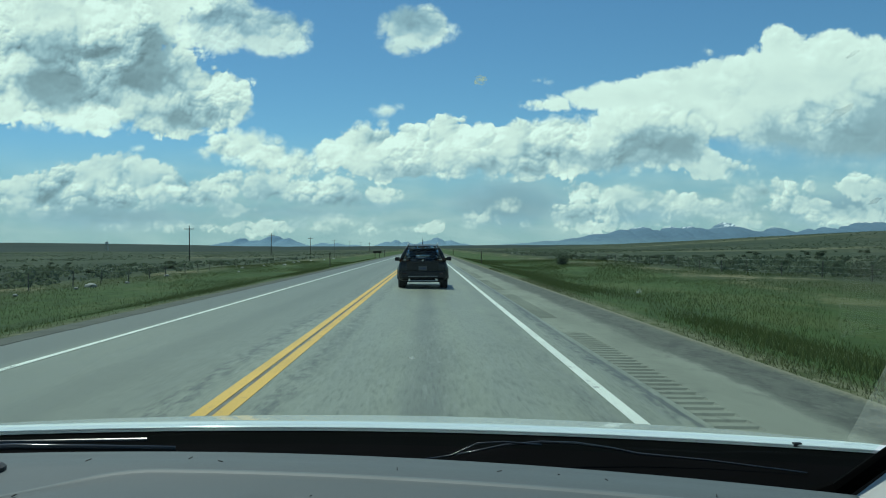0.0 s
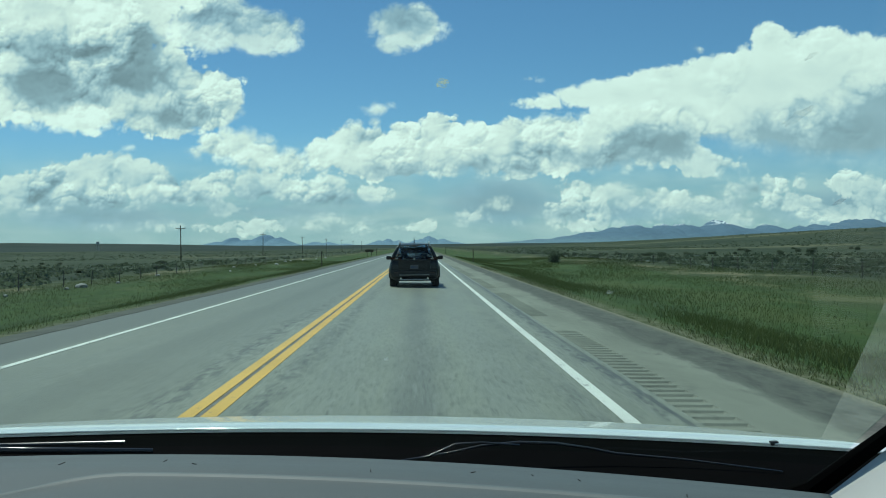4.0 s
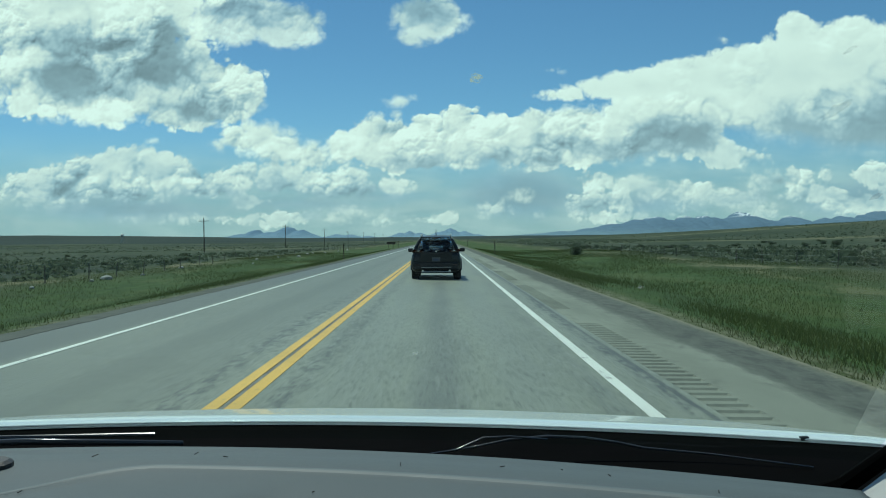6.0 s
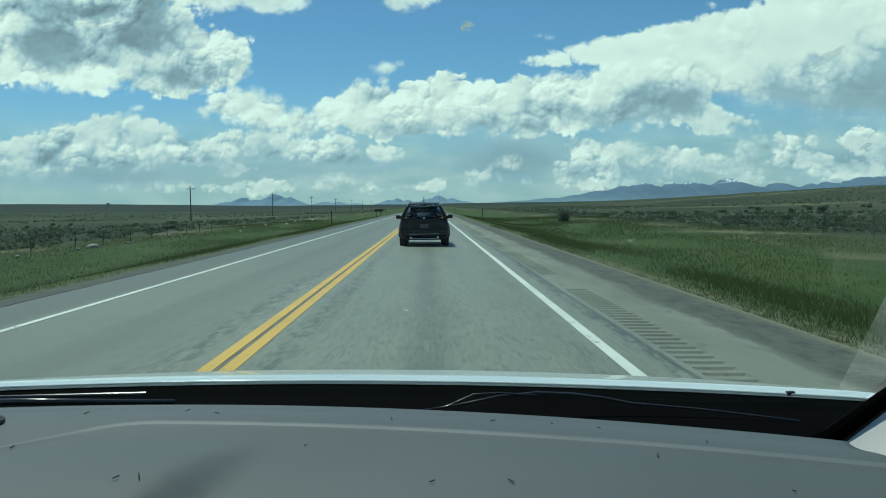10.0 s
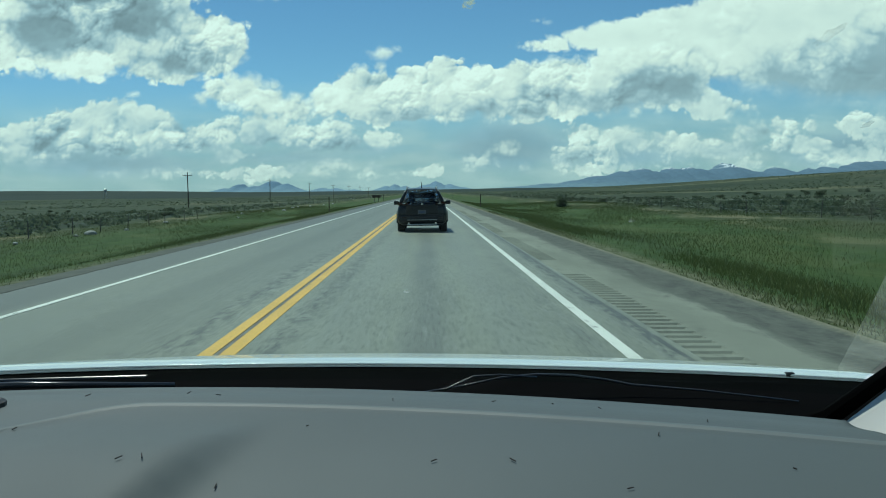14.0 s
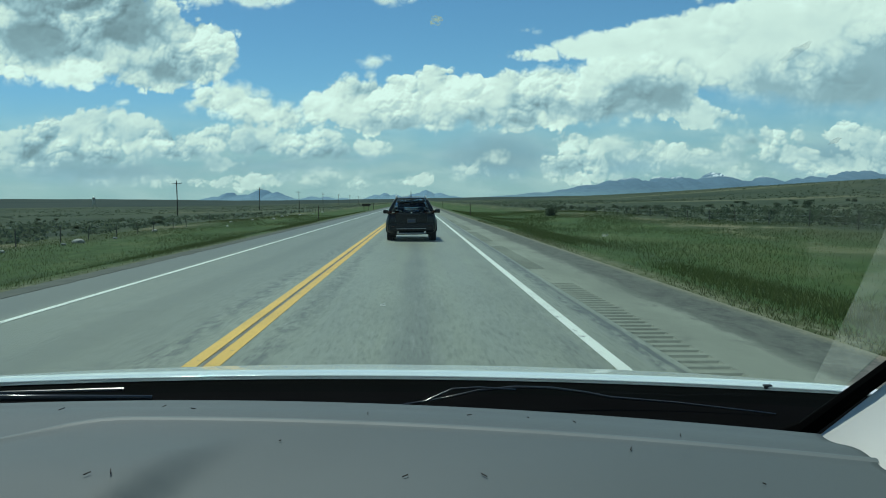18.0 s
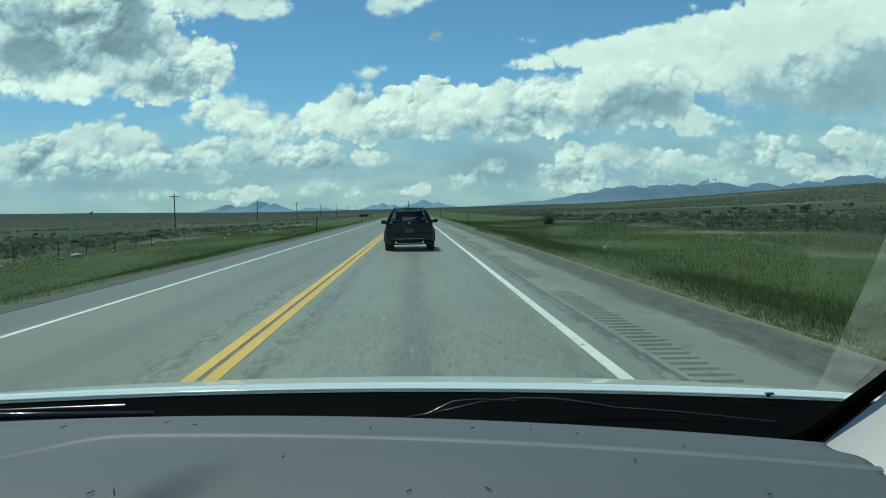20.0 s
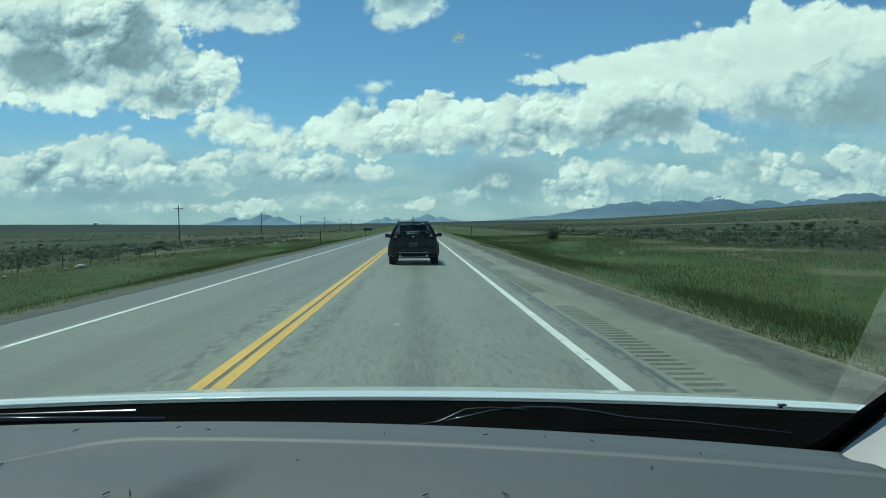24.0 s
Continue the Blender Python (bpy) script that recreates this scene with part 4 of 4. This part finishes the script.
def view_car():
    car = thing("passenger_car", "silver-white car seen from inside, grey dashboard under the windscreen", "car", pose(0, 0, 0))

    def dash(x, d):
        ridge = 0.29 + (6.0 * (x + 0.4) ** 2 if x < -0.4 else 0.0)
        z = 1.106 + 0.036 * ramp(0.0, 0.27, d) - 0.085 * ramp(0.3, 1.1, d)
        z += 0.003 * math.exp(-((d - ridge) / 0.014) ** 2)
        s_ = x + 0.25 + 0.32 * (d - 0.35)
        z += 0.03 * float(ramp(0.07, 0.0, s_)) * float(ramp(0.34, 0.6, d))
        if x > 0:
            x *= 1 - 0.093 * min(1.0, d / 0.31) - 0.05 * float(ramp(0.31, 0.8, d))
        return (x, edge_y(x) - d, float(z))

    ds = sorted(set(span(0.0, 0.22, 8) + span(0.22, 0.46, 40) + span(0.46, 1.1, 14)))
    board = part("dashboard", sheet(dash, span(-1.1, 0.603, 170), ds, 0.05), DASH, car, "grey grained plastic dashboard top", smooth=True)
    # paler strip along the ridge; the light it catches is in the colour
    def seam(x, e):
        d = 0.29 + (6.0 * (x + 0.4) ** 2 if x < -0.4 else 0.0) + e
        a = dash(x, d)
        return (a[0], a[1], a[2] + (0.0012 if abs(e) < 0.006 else -0.0004))
    part("seam", sheet(seam, span(-0.6, 0.605, 60), (-0.011, -0.004, 0.004, 0.011)), RIDGELIGHT, board, "raised ridge line, its highlight put into a paler grey", smooth=True)
    px, py, pz = dash(-0.665, 0.285)
    part("sensor_cap", tube([(px, py, pz - 0.01), (px, py, pz + 0.006), (px, py, pz + 0.01)], [0.035, 0.035, 0.028], 16), BLACKTRIM, board, "dark round sensor cap")
    random.seed(5)
    for k in range(20):
        x, d = random.uniform(-0.55, 0.5), random.uniform(0.1, 0.6)
        p = dash(x, d)
        a = random.uniform(0, 3.1)
        l = random.uniform(0.0015, 0.004)
        bm = tube([(p[0] - math.cos(a) * l, p[1] - math.sin(a) * l * 2, p[2] + 0.002), (p[0] + math.cos(a) * l, p[1] + math.sin(a) * l * 2, p[2] + 0.003)], 0.0008, 5)
        part("dry_speck", bm, DUST, board)

    def hood(x, d):
        z = 1.095 - 0.168 * d - 0.35 * max(0.0, d - 0.85) ** 2 - 0.5 * max(0.0, abs(x + 0.2) - 1.0) ** 2
        return (x, hood_y(x) + d, z - 0.014 * max(0.0, 1 - d / 0.07) ** 2)

    part("hood", sheet(hood, span(-1.25, 1.02, 48), sorted(set(span(0, 0.06, 7) + span(0.06, 1.35, 24))), 0.009), SILVER, car, "glossy silver-white hood reflecting the sky", smooth=True)

    # thin white bar added as the highlight along the hood's rear edge
    part("hood_edge", tube([Vector(hood(x, 0.0)) + Vector((0, -0.002, 0.001)) for x in span(-1.2, 1.0, 45)], 0.0022, 8), GLINTPAINT, car, "rolled edge of the hood, its highlight painted white", smooth=True)

    def cowl(x, v):
        y = (edge_y(x) - 0.03) * (1 - v) + (hood_y(x) + 0.03) * v
        return (x, y, 1.045 + 0.035 * v - 0.012 * math.sin(v * math.pi))

    deck = part("cowl_panel", sheet(cowl, span(-1.15, 1.0, 44), span(0, 1, 8), 0.04), COWLBLACK, car, "black plastic cowl at the foot of the windscreen", smooth=True)
    # wiper arms lying on the cowl
    def arm(points, r):
        return tube(points, r, 8)
    wip = part("wiper", arm([(0.02, 1.7, 1.074), (0.07, 1.7, 1.082), (0.13, 1.7, 1.094), (0.2, 1.71, 1.097), (0.27, 1.71, 1.094), (0.33, 1.7, 1.087), (0.38, 1.69, 1.078), (0.5, 1.66, 1.072), (0.66, 1.6, 1.062)], [0.0015, 0.002, 0.0025, 0.003, 0.003, 0.0025, 0.0025, 0.002, 0.0015]), WIPERBLACK, car, "black wiper arm with a bright edge", smooth=True)
    part("wiper_blade", arm([(-0.02, 1.68, 1.073), (0.03, 1.68, 1.08), (0.08, 1.69, 1.1), (0.13, 1.69, 1.102), (0.2, 1.69, 1.096)], 0.002), WIPERBLACK, wip, smooth=True)
    wip = part("wiper", arm([(-1.1, 1.73, 1.085), (-0.8, 1.75, 1.088), (-0.5, 1.76, 1.08)], [0.005, 0.007, 0.005]), WIPERBLACK, car, "black wiper arm with a bright edge", smooth=True)
    part("wiper_blade", arm([(-1.15, 1.74, 1.096), (-0.56, 1.78, 1.093)], 0.004), WIPERBLACK, wip)
    part("washer_jet", box((0.016, 0.012, 0.008), (0.697, 1.735, 1.083), 0.002), BLACKTRIM, car)

    def screen(x, v):
        y0 = hood_y(x) - 0.13
        return (x, y0 - v * 1.15 - 0.05 * v * v, 1.075 + v * 0.76 - 0.03 * v * v)

    bm = sheet(screen, span(-1.1, 0.74, 24), span(0, 1, 12))
    bmesh.ops.reverse_faces(bm, faces=[f for f in bm.faces if f.normal.z > 0])
    pane = part("windscreen", bm, WINDSHIELD, car, "clear windscreen with a faint green tint", smooth=True)
    pane.visible_shadow = False
    for k, (gx, gv, r, mat) in enumerate(((0.041, 0.752, 0.007, SPLAT), (0.368, 0.762, 0.0035, SMEAR2), (0.271, 0.444, 0.0045, SMEAR), (0.386, 0.702, 0.009, SMEAR2), (0.475, 0.592, 0.005, SMEAR2), (-0.038, 0.286, 0.006, SMEAR))):
        c = Vector(screen(gx, gv))
        du = (Vector(screen(gx + 0.01, gv)) - c).normalized()
        dv = (Vector(screen(gx, gv + 0.01)) - c).normalized()
        out_ = du.cross(dv).normalized() * 0.002
        rnd = random.Random(k)
        bm = bmesh.new()
        ring = [bm.verts.new(c + out_ + (du * math.cos(a) + dv * math.sin(a) * (1.9 if mat is SMEAR2 else 1.3) + du * math.sin(a) * (0.8 if mat is SMEAR2 else 0.0)) * r * rnd.uniform(0.6, 1.1)) for a in span(0, math.tau * 15 / 16, 16)]
        bm.faces.new(ring)
        part("insect_mark", bm, mat, pane, "dried insect mark on the glass")

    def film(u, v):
        # straight-edged pale strip, a reflection painted onto the glass
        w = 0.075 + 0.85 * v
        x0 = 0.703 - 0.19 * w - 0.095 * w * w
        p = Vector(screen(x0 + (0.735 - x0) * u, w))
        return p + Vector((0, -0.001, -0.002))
    pale_strip = part("dust_film", sheet(film, span(0, 1, 6), span(0, 1, 14)), REFLECTION_FILM, pane, "pale strip standing in for a reflection in the glass", smooth=True)
    pale_strip.visible_shadow = False

    # pale pillar trim with its black seal
    def trim(u, v):
        # from the pillar's front edge down and in to the end of the dashboard
        a = Vector((0.632, 1.37, 1.08)).lerp(Vector((0.875, 0.86, 1.58)), u)
        b = Vector((0.62, 1.33, 1.05)).lerp(Vector((0.43, 0.62, 0.98)), u)
        return a.lerp(b, v) + Vector((0.05, 0.02, -0.03)) * math.sin(v * math.pi) * u
    part("pillar_trim", sheet(trim, span(0, 1, 14), span(0, 1, 10)), PILLAR, car, "pale grey pillar trim", smooth=True)
    part("pillar_seal", tube([(0.56, 1.43, 1.05), (0.63, 1.405, 1.085), (0.675, 1.285, 1.185), (0.735, 1.16, 1.3), (0.88, 0.86, 1.59)], [0.02, 0.015, 0.012, 0.012, 0.012], 8), COWLBLACK, car, "black rubber seal")
    # shell that closes the cabin
    part("roof_panel", box((2.3, 1.9, 0.04), (0.0, -0.4, 1.84), 0.015), SILVER, car)
    part("headliner", box((2.25, 1.85, 0.02), (0.0, -0.4, 1.81), 0.008), PILLAR, car)
    for s in (-1, 1):
        part("door", box((0.07, 2.2, 0.75), (-0.25 + s * 0.98, 0.2, 0.72), 0.03), SILVER, car)
        part("fender", box((0.12, 1.5, 0.42), (-0.25 + s * 0.9, 2.4, 0.52), 0.05), SILVER, car)
        for yy in (2.45, -0.6):
            wheel(car, (-0.25 + s * 0.85, yy, 0.345 + float(road_z(-0.25 + s * 0.85))))
    part("floor_pan", box((1.8, 3.9, 0.06), (-0.25, 1.0, 0.3), 0.02), BLACKTRIM, car)
    part("bulkhead", box((1.75, 0.06, 0.7), (-0.25, 0.45, 0.68), 0.02), BLACKTRIM, car)
    return car


view_car()


# ---- roadside: poles, posts, fences, sign ----
def on_ground(x, y, sink=0.03):
    return pose(x, y, float(land_z(x, y)) - sink)


def utility_pole():
    top = 9.2
    ob = thing("utility_pole", "dark weathered wooden utility pole with one crossarm", "utility pole", group="utility poles along the road")
    part("pole", tube([(0, 0, -0.3), (0.02, 0, 3), (0.0, 0, 6.5), (-0.02, 0, top)], [0.17, 0.155, 0.135, 0.11], 10), OLDWOOD, ob, smooth=True)
    part("crossarm", box((2.6, 0.12, 0.14), (0, -0.14, top - 0.75), 0.02), OLDWOOD, ob)
    for s in (-1, 1):
        part("brace", tube([(s * 0.7, -0.16, top - 0.8), (0, -0.13, top - 1.4)], 0.02, 5), STEEL, ob)
    for x in (-1.2, 0.0, 1.2):
        z = top - 0.66 if x else top
        part("insulator", tube([(x, -0.14 if x else 0, z), (x, -0.14 if x else 0, z + 0.12), (x, -0.14 if x else 0, z + 0.2), (x, -0.14 if x else 0, z + 0.28)], [0.03, 0.07, 0.06, 0.03], 8), PORCELAIN, ob)
    return ob


first = utility_pole()
first.matrix_basis = on_ground(-63.5, 243, 0.1)
for k, d in enumerate((369, 493, 617, 741, 865, 989)):
    copy_thing(first, on_ground(-63.5, d, 0.1) @ pose(0, 0, 0, 0, (1.0, -0.8, 0.5, 0.3, -0.4, 0.6)[k], (2, -3, 1, 0, 2, 0)[k]))


def delineator():
    ob = thing("delineator_post", "thin dark steel roadside marker post", "marker post", group="roadside marker posts")
    part("post", box((0.075, 0.035, 1.5), (0, 0, 0.6), 0.008), DARKSTEEL, ob)
    part("reflector", box((0.06, 0.012, 0.09), (0, -0.024, 1.24), 0.004), SIGNBACK, ob)
    return ob


first = delineator()
first.matrix_basis = on_ground(5.4, 92.0)
for x, y in ((-8.4, 78.0), (5.4, 190.0), (-8.4, 176.0)):
    copy_thing(first, on_ground(x, y))


def road_sign():
    ob = thing("road_sign", "brown road sign on two posts, seen from behind", "road sign")
    for s in (-1, 1):
        part("post", box((0.12, 0.1, 2.0), (s * 0.5, 0.06, 0.8), 0.01), OLDWOOD, ob)
    part("panel", box((2.0, 0.03, 0.62), (0, 0, 1.45), 0.01), SIGNBACK, ob, "dark brown sheet panel")
    for z in (1.3, 1.6):
        part("rail", box((1.9, 0.03, 0.05), (0, -0.03, z), 0.006), DARKSTEEL, ob)
    return ob


road_sign().matrix_basis = on_ground(-12.0, 215)


def water_tower():
    ob = thing("lattice_tower", "far grey lattice tower with a small tank on top", "tower")
    for a, b in ((-1, -1), (-1, 1), (1, -1), (1, 1)):
        part("leg", tube([(a * 2.2, b * 2.2, -0.5), (a * 1.3, b * 1.3, 11.0)], 0.2, 5), STEEL, ob)
    part("tank", tube([(0, 0, 10.5), (0, 0, 11.2), (0, 0, 14.4), (0, 0, 15.4)], [1.6, 2.4, 2.4, 0.5], 14), STEEL, ob)
    return ob


water_tower().matrix_basis = on_ground(-527, 1500, 0.2)


def stone(seed):
    """A pale broken field stone."""
    rnd = random.Random(seed)
    bm = bmesh.new()
    bmesh.ops.create_icosphere(bm, subdivisions=2, radius=0.32)
    for v in bm.verts:
        v.co *= 1 + 0.35 * noise.noise(v.co * 3 + Vector((seed, 0, 0))) + rnd.uniform(-0.05, 0.05)
        v.co.z *= 0.62
    return tagged(part("stone", bm, STONE), "pale weathered stone lying by the fence", "stone", group="stones by the fence")


lead = stone(4)
lead.matrix_basis = on_ground(-19.2, 52, -0.05)
random.seed(31)
for k in range(13):
    copy_thing(lead, on_ground(-19.4 + random.gauss(0, 0.9), 40 + 11 * k + random.uniform(-4, 4), -0.05) @ pose(0, 0, 0, 0, 0, random.uniform(0, 360))).scale = [random.uniform(0.35, 0.9)] * 3


def wire_fence(x, y0, y1, step, seed):
    """Posts and three wires along the road's boundary."""
    random.seed(seed)
    ob = thing("wire_fence", "wire fence with weathered wooden posts along the pasture", "fence", group="pasture fences")
    base = box((0.05, 0.05, 1.1), (0, 0, 0.4), 0.012)
    lead = part("post", base, POSTWOOD, ob)
    lead.matrix_basis = on_ground(x, y0)
    y = y0 + step
    tops = [(x, y0)]
    while y < y1:
        o = lead.copy()
        scene.collection.objects.link(o)
        o.matrix_basis = on_ground(x + random.uniform(-0.12, 0.12), y, random.uniform(0.0, 0.2)) @ pose(0, 0, 0, random.uniform(-5, 5), random.uniform(-5, 5), random.uniform(0, 90))
        tops.append((x, y))
        y += step * random.uniform(0.85, 1.15)
    for h in (0.3, 0.6, 0.95):
        part("wire", tube([(px, py, float(land_z(px, py)) + h) for px, py in tops], 0.0025, 3), STEEL, ob)
    return ob


wire_fence(21.0, 22, 420, 5.2, 3)
wire_fence(-20.5, 26, 420, 5.2, 4)


# ---- plants ----
def sage_mesh(seed, leaves=900, twiggy=0.7):
    """A shrub: forked twigs and many small leaf tufts in an uneven crown with gaps."""
    rnd = random.Random(seed)
    lv, lf, tw = [], [], bmesh.new()
    tips = []
    for k in range(9):
        a, lean = rnd.uniform(0, math.tau), rnd.uniform(0.15, 0.9)
        h = rnd.uniform(0.55, 1.0)
        mid = Vector((math.cos(a) * lean * 0.28, math.sin(a) * lean * 0.28, h * 0.45))
        tip = Vector((math.cos(a + 0.4) * lean * 0.62, math.sin(a + 0.4) * lean * 0.62, h * rnd.uniform(0.75, 1.0)))
        tube([(0, 0, -0.05), mid, tip], [0.035 * twiggy, 0.02 * twiggy, 0.006], 5, tw)
        tips += [(mid * 0.4 + tip * 0.6, 0.2), (tip, 0.16), (mid, 0.18), (Vector((mid.x * 1.3, mid.y * 1.3, 0.14)), 0.18), (Vector((tip.x, tip.y, 0.22)), 0.2)]
    for k in range(leaves):
        c, r = rnd.choice(tips)
        p = c + Vector((rnd.gauss(0, r * 0.75), rnd.gauss(0, r * 0.75), rnd.gauss(0, r * 0.5)))
        p.z = max(p.z, 0.04)
        s = rnd.uniform(0.05, 0.1)
        d = Vector((rnd.gauss(0, 1), rnd.gauss(0, 1), rnd.gauss(0.8, 0.8))).normalized() * s * 1.6
        e = d.cross(Vector((rnd.gauss(0, 1), rnd.gauss(0, 1), rnd.gauss(0, 1)))).normalized() * s * 0.6
        i = len(lv)
        lv += [p, p + d * 0.5 + e, p + d, p + d * 0.5 - e]
        lf.append((i, i + 1, i + 2, i + 3))
    return lv, lf, tw


def sagebrush(seed, label):
    ob = thing("sagebrush", label, "shrub", group="sagebrush")
    lv, lf, tw = sage_mesh(seed)
    part("stems", tw, TWIG, ob)
    raw("leaves", lv, lf, SAGE, ob)
    return ob


kinds = [sagebrush(s, "grey-green sagebrush shrub on the steppe") for s in (1, 2, 3)]
for k, ob in enumerate(kinds):
    ob.matrix_basis = on_ground((26.5, 31.0, -27.5)[k], (54, 62, 66)[k]) @ Matrix.Diagonal((0.9, 0.9, 0.6, 1))
big = sagebrush(9, "tall dark sagebrush shrub in the verge grass")
big.matrix_basis = on_ground(15.5, 104.0) @ Matrix.Diagonal((1.5, 1.4, 1.4, 1))
random.seed(21)
for k in range(150):
    side = 1 if k % 3 else -1
    y = 42 + 150 * random.random() ** 1.3
    x = side * (22.5 + abs(random.gauss(0, 1)) * (9 + y * 0.16)) - (0 if side > 0 else 3.0)
    s = random.uniform(0.5, 0.95)
    ob = copy_thing(kinds[k % 3], on_ground(x, y) @ pose(0, 0, 0, 0, 0, random.uniform(0, 360)))
    ob.scale = (s * random.uniform(1.0, 1.5), s * random.uniform(1.0, 1.5), s * random.uniform(0.5, 0.75))


def far_brush():
    """Thousands of low shrubs on the steppe, each a lumpy dome of facets."""
    rng = np.random.default_rng(7)
    n = 24000
    y = 42 + 1300 * rng.random(n) ** 1.9
    side = np.where(rng.random(n) < 0.56, 1.0, -1.0)
    x = side * (23.0 + (y * 0.6 + 30) * rng.random(n))
    keep = np.sin(x * 0.045 + 2 * np.sin(y * 0.011)) + np.sin(y * 0.021 + x * 0.008) > -0.75
    x, y = x[keep], y[keep]
    n = len(x)
    z = land_z(x, y)
    size = rng.uniform(0.22, 0.5, n) * (1 + 0.5 * rng.random(n) ** 3)
    m = 10
    c = np.stack([x, y, z], 1)[:, None, :]
    d = rng.normal(0, 1, (n, m, 3))
    d[:, :, 2] = np.abs(d[:, :, 2]) * 0.6 + 0.1
    d /= np.linalg.norm(d, axis=2, keepdims=True)
    at = c + d * (size[:, None, None] * rng.uniform(0.35, 1.0, (n, m, 1)))
    e1 = rng.normal(0, 1, (n, m, 3))
    e1 *= (0.34 * size[:, None, None]) / np.linalg.norm(e1, axis=2, keepdims=True)
    e2 = np.cross(e1, rng.normal(0, 1, (n, m, 3)))
    e2 *= (0.22 * size[:, None, None]) / np.linalg.norm(e2, axis=2, keepdims=True)
    v = np.stack([at - e1, at - e2, at + e1, at + e2], 2).reshape(-1, 3).tolist()
    k = np.arange(n * m)[:, None] * 4
    f = (k + np.arange(4)[None]).tolist()
    return raw("sagebrush_field", v, f, SAGE)


tagged(far_brush(), "wide field of low grey-green sagebrush", "shrubs", kind="stuff")


def grass(name, label, mat, spots, tall, seed, wide=0.014):
    """Leaning blades at the spots (x, y); each blade is two bent facets."""
    rng = np.random.default_rng(seed)
    n = len(spots)
    x, y = spots[:, 0], spots[:, 1]
    z = land_z(x, y) - 0.02
    h = tall * rng.uniform(0.45, 1.15, n)
    a = rng.uniform(0, math.tau, n)
    lean = rng.uniform(0.2, 0.9, n) * h
    w = wide * (1 + y / 40.0) * rng.uniform(0.7, 1.3, n)
    b = rng.uniform(-0.7, 0.7, n)
    dx, dy = np.cos(a) * lean, np.sin(a) * lean
    wx, wy = np.cos(b) * w, np.sin(b) * w
    V = np.stack([np.stack([x - wx, y - wy, z], 1), np.stack([x + wx, y + wy, z], 1),
                  np.stack([x + dx * 0.4 + wx * 0.8, y + dy * 0.4 + wy * 0.8, z + h * 0.6], 1), np.stack([x + dx * 0.4 - wx * 0.8, y + dy * 0.4 - wy * 0.8, z + h * 0.6], 1),
                  np.stack([x + dx, y + dy, z + h], 1)], 1).reshape(-1, 3)
    i = np.arange(n) * 5
    faces = np.stack([i, i + 1, i + 2, i + 3], 1).tolist() + np.stack([i + 3, i + 2, i + 4], 1).tolist()
    return tagged(raw(name, V.tolist(), faces, mat), label, "grass", kind="stuff")


rng = np.random.default_rng(3)


def scatter(n, x0, x1, y0, y1, power=1.6, bias=1.0):
    """Spots for blades, in drifts with thin places between them."""
    y = y0 + (y1 - y0) * rng.random(n) ** power
    x = x0 + (x1 - x0) * rng.random(n) ** bias
    drift = np.sin(x * 0.9 + 1.7 * np.sin(y * 0.13)) + np.sin(y * 0.21 + 1.3 * np.sin(x * 0.7)) + rng.normal(0, 0.8, n)
    x, y = x[drift > -0.5], y[drift > -0.5]
    return np.stack([x, y], 1)


grass("verge_grass", "green grass on the road verge", BLADE, np.concatenate([scatter(11000, 4.9, 7.5, 7, 60, 1.4), scatter(85000, 5.4, 23, 8, 150, 1.3, 1.5), scatter(7000, -7.85, -9.2, 11, 80, 1.4), scatter(55000, -8.4, -23, 14, 150, 1.3, 1.5)]), 0.15, 1, 0.0035)
grass("seed_heads", "sparse yellowish grass stalks with seed heads", STALK, np.concatenate([scatter(1500, 5.6, 17, 8, 80, 1.3), scatter(900, -8.6, -19, 14, 80, 1.3)]), 0.22, 5, 0.002)
grass("dry_grass", "pale dry grass along the gravel edge", STRAW, np.concatenate([scatter(5000, 4.45, 5.05, 6, 70, 1.5), scatter(1500, -8.0, -7.55, 11, 70, 1.5)]), 0.09, 2, 0.005)
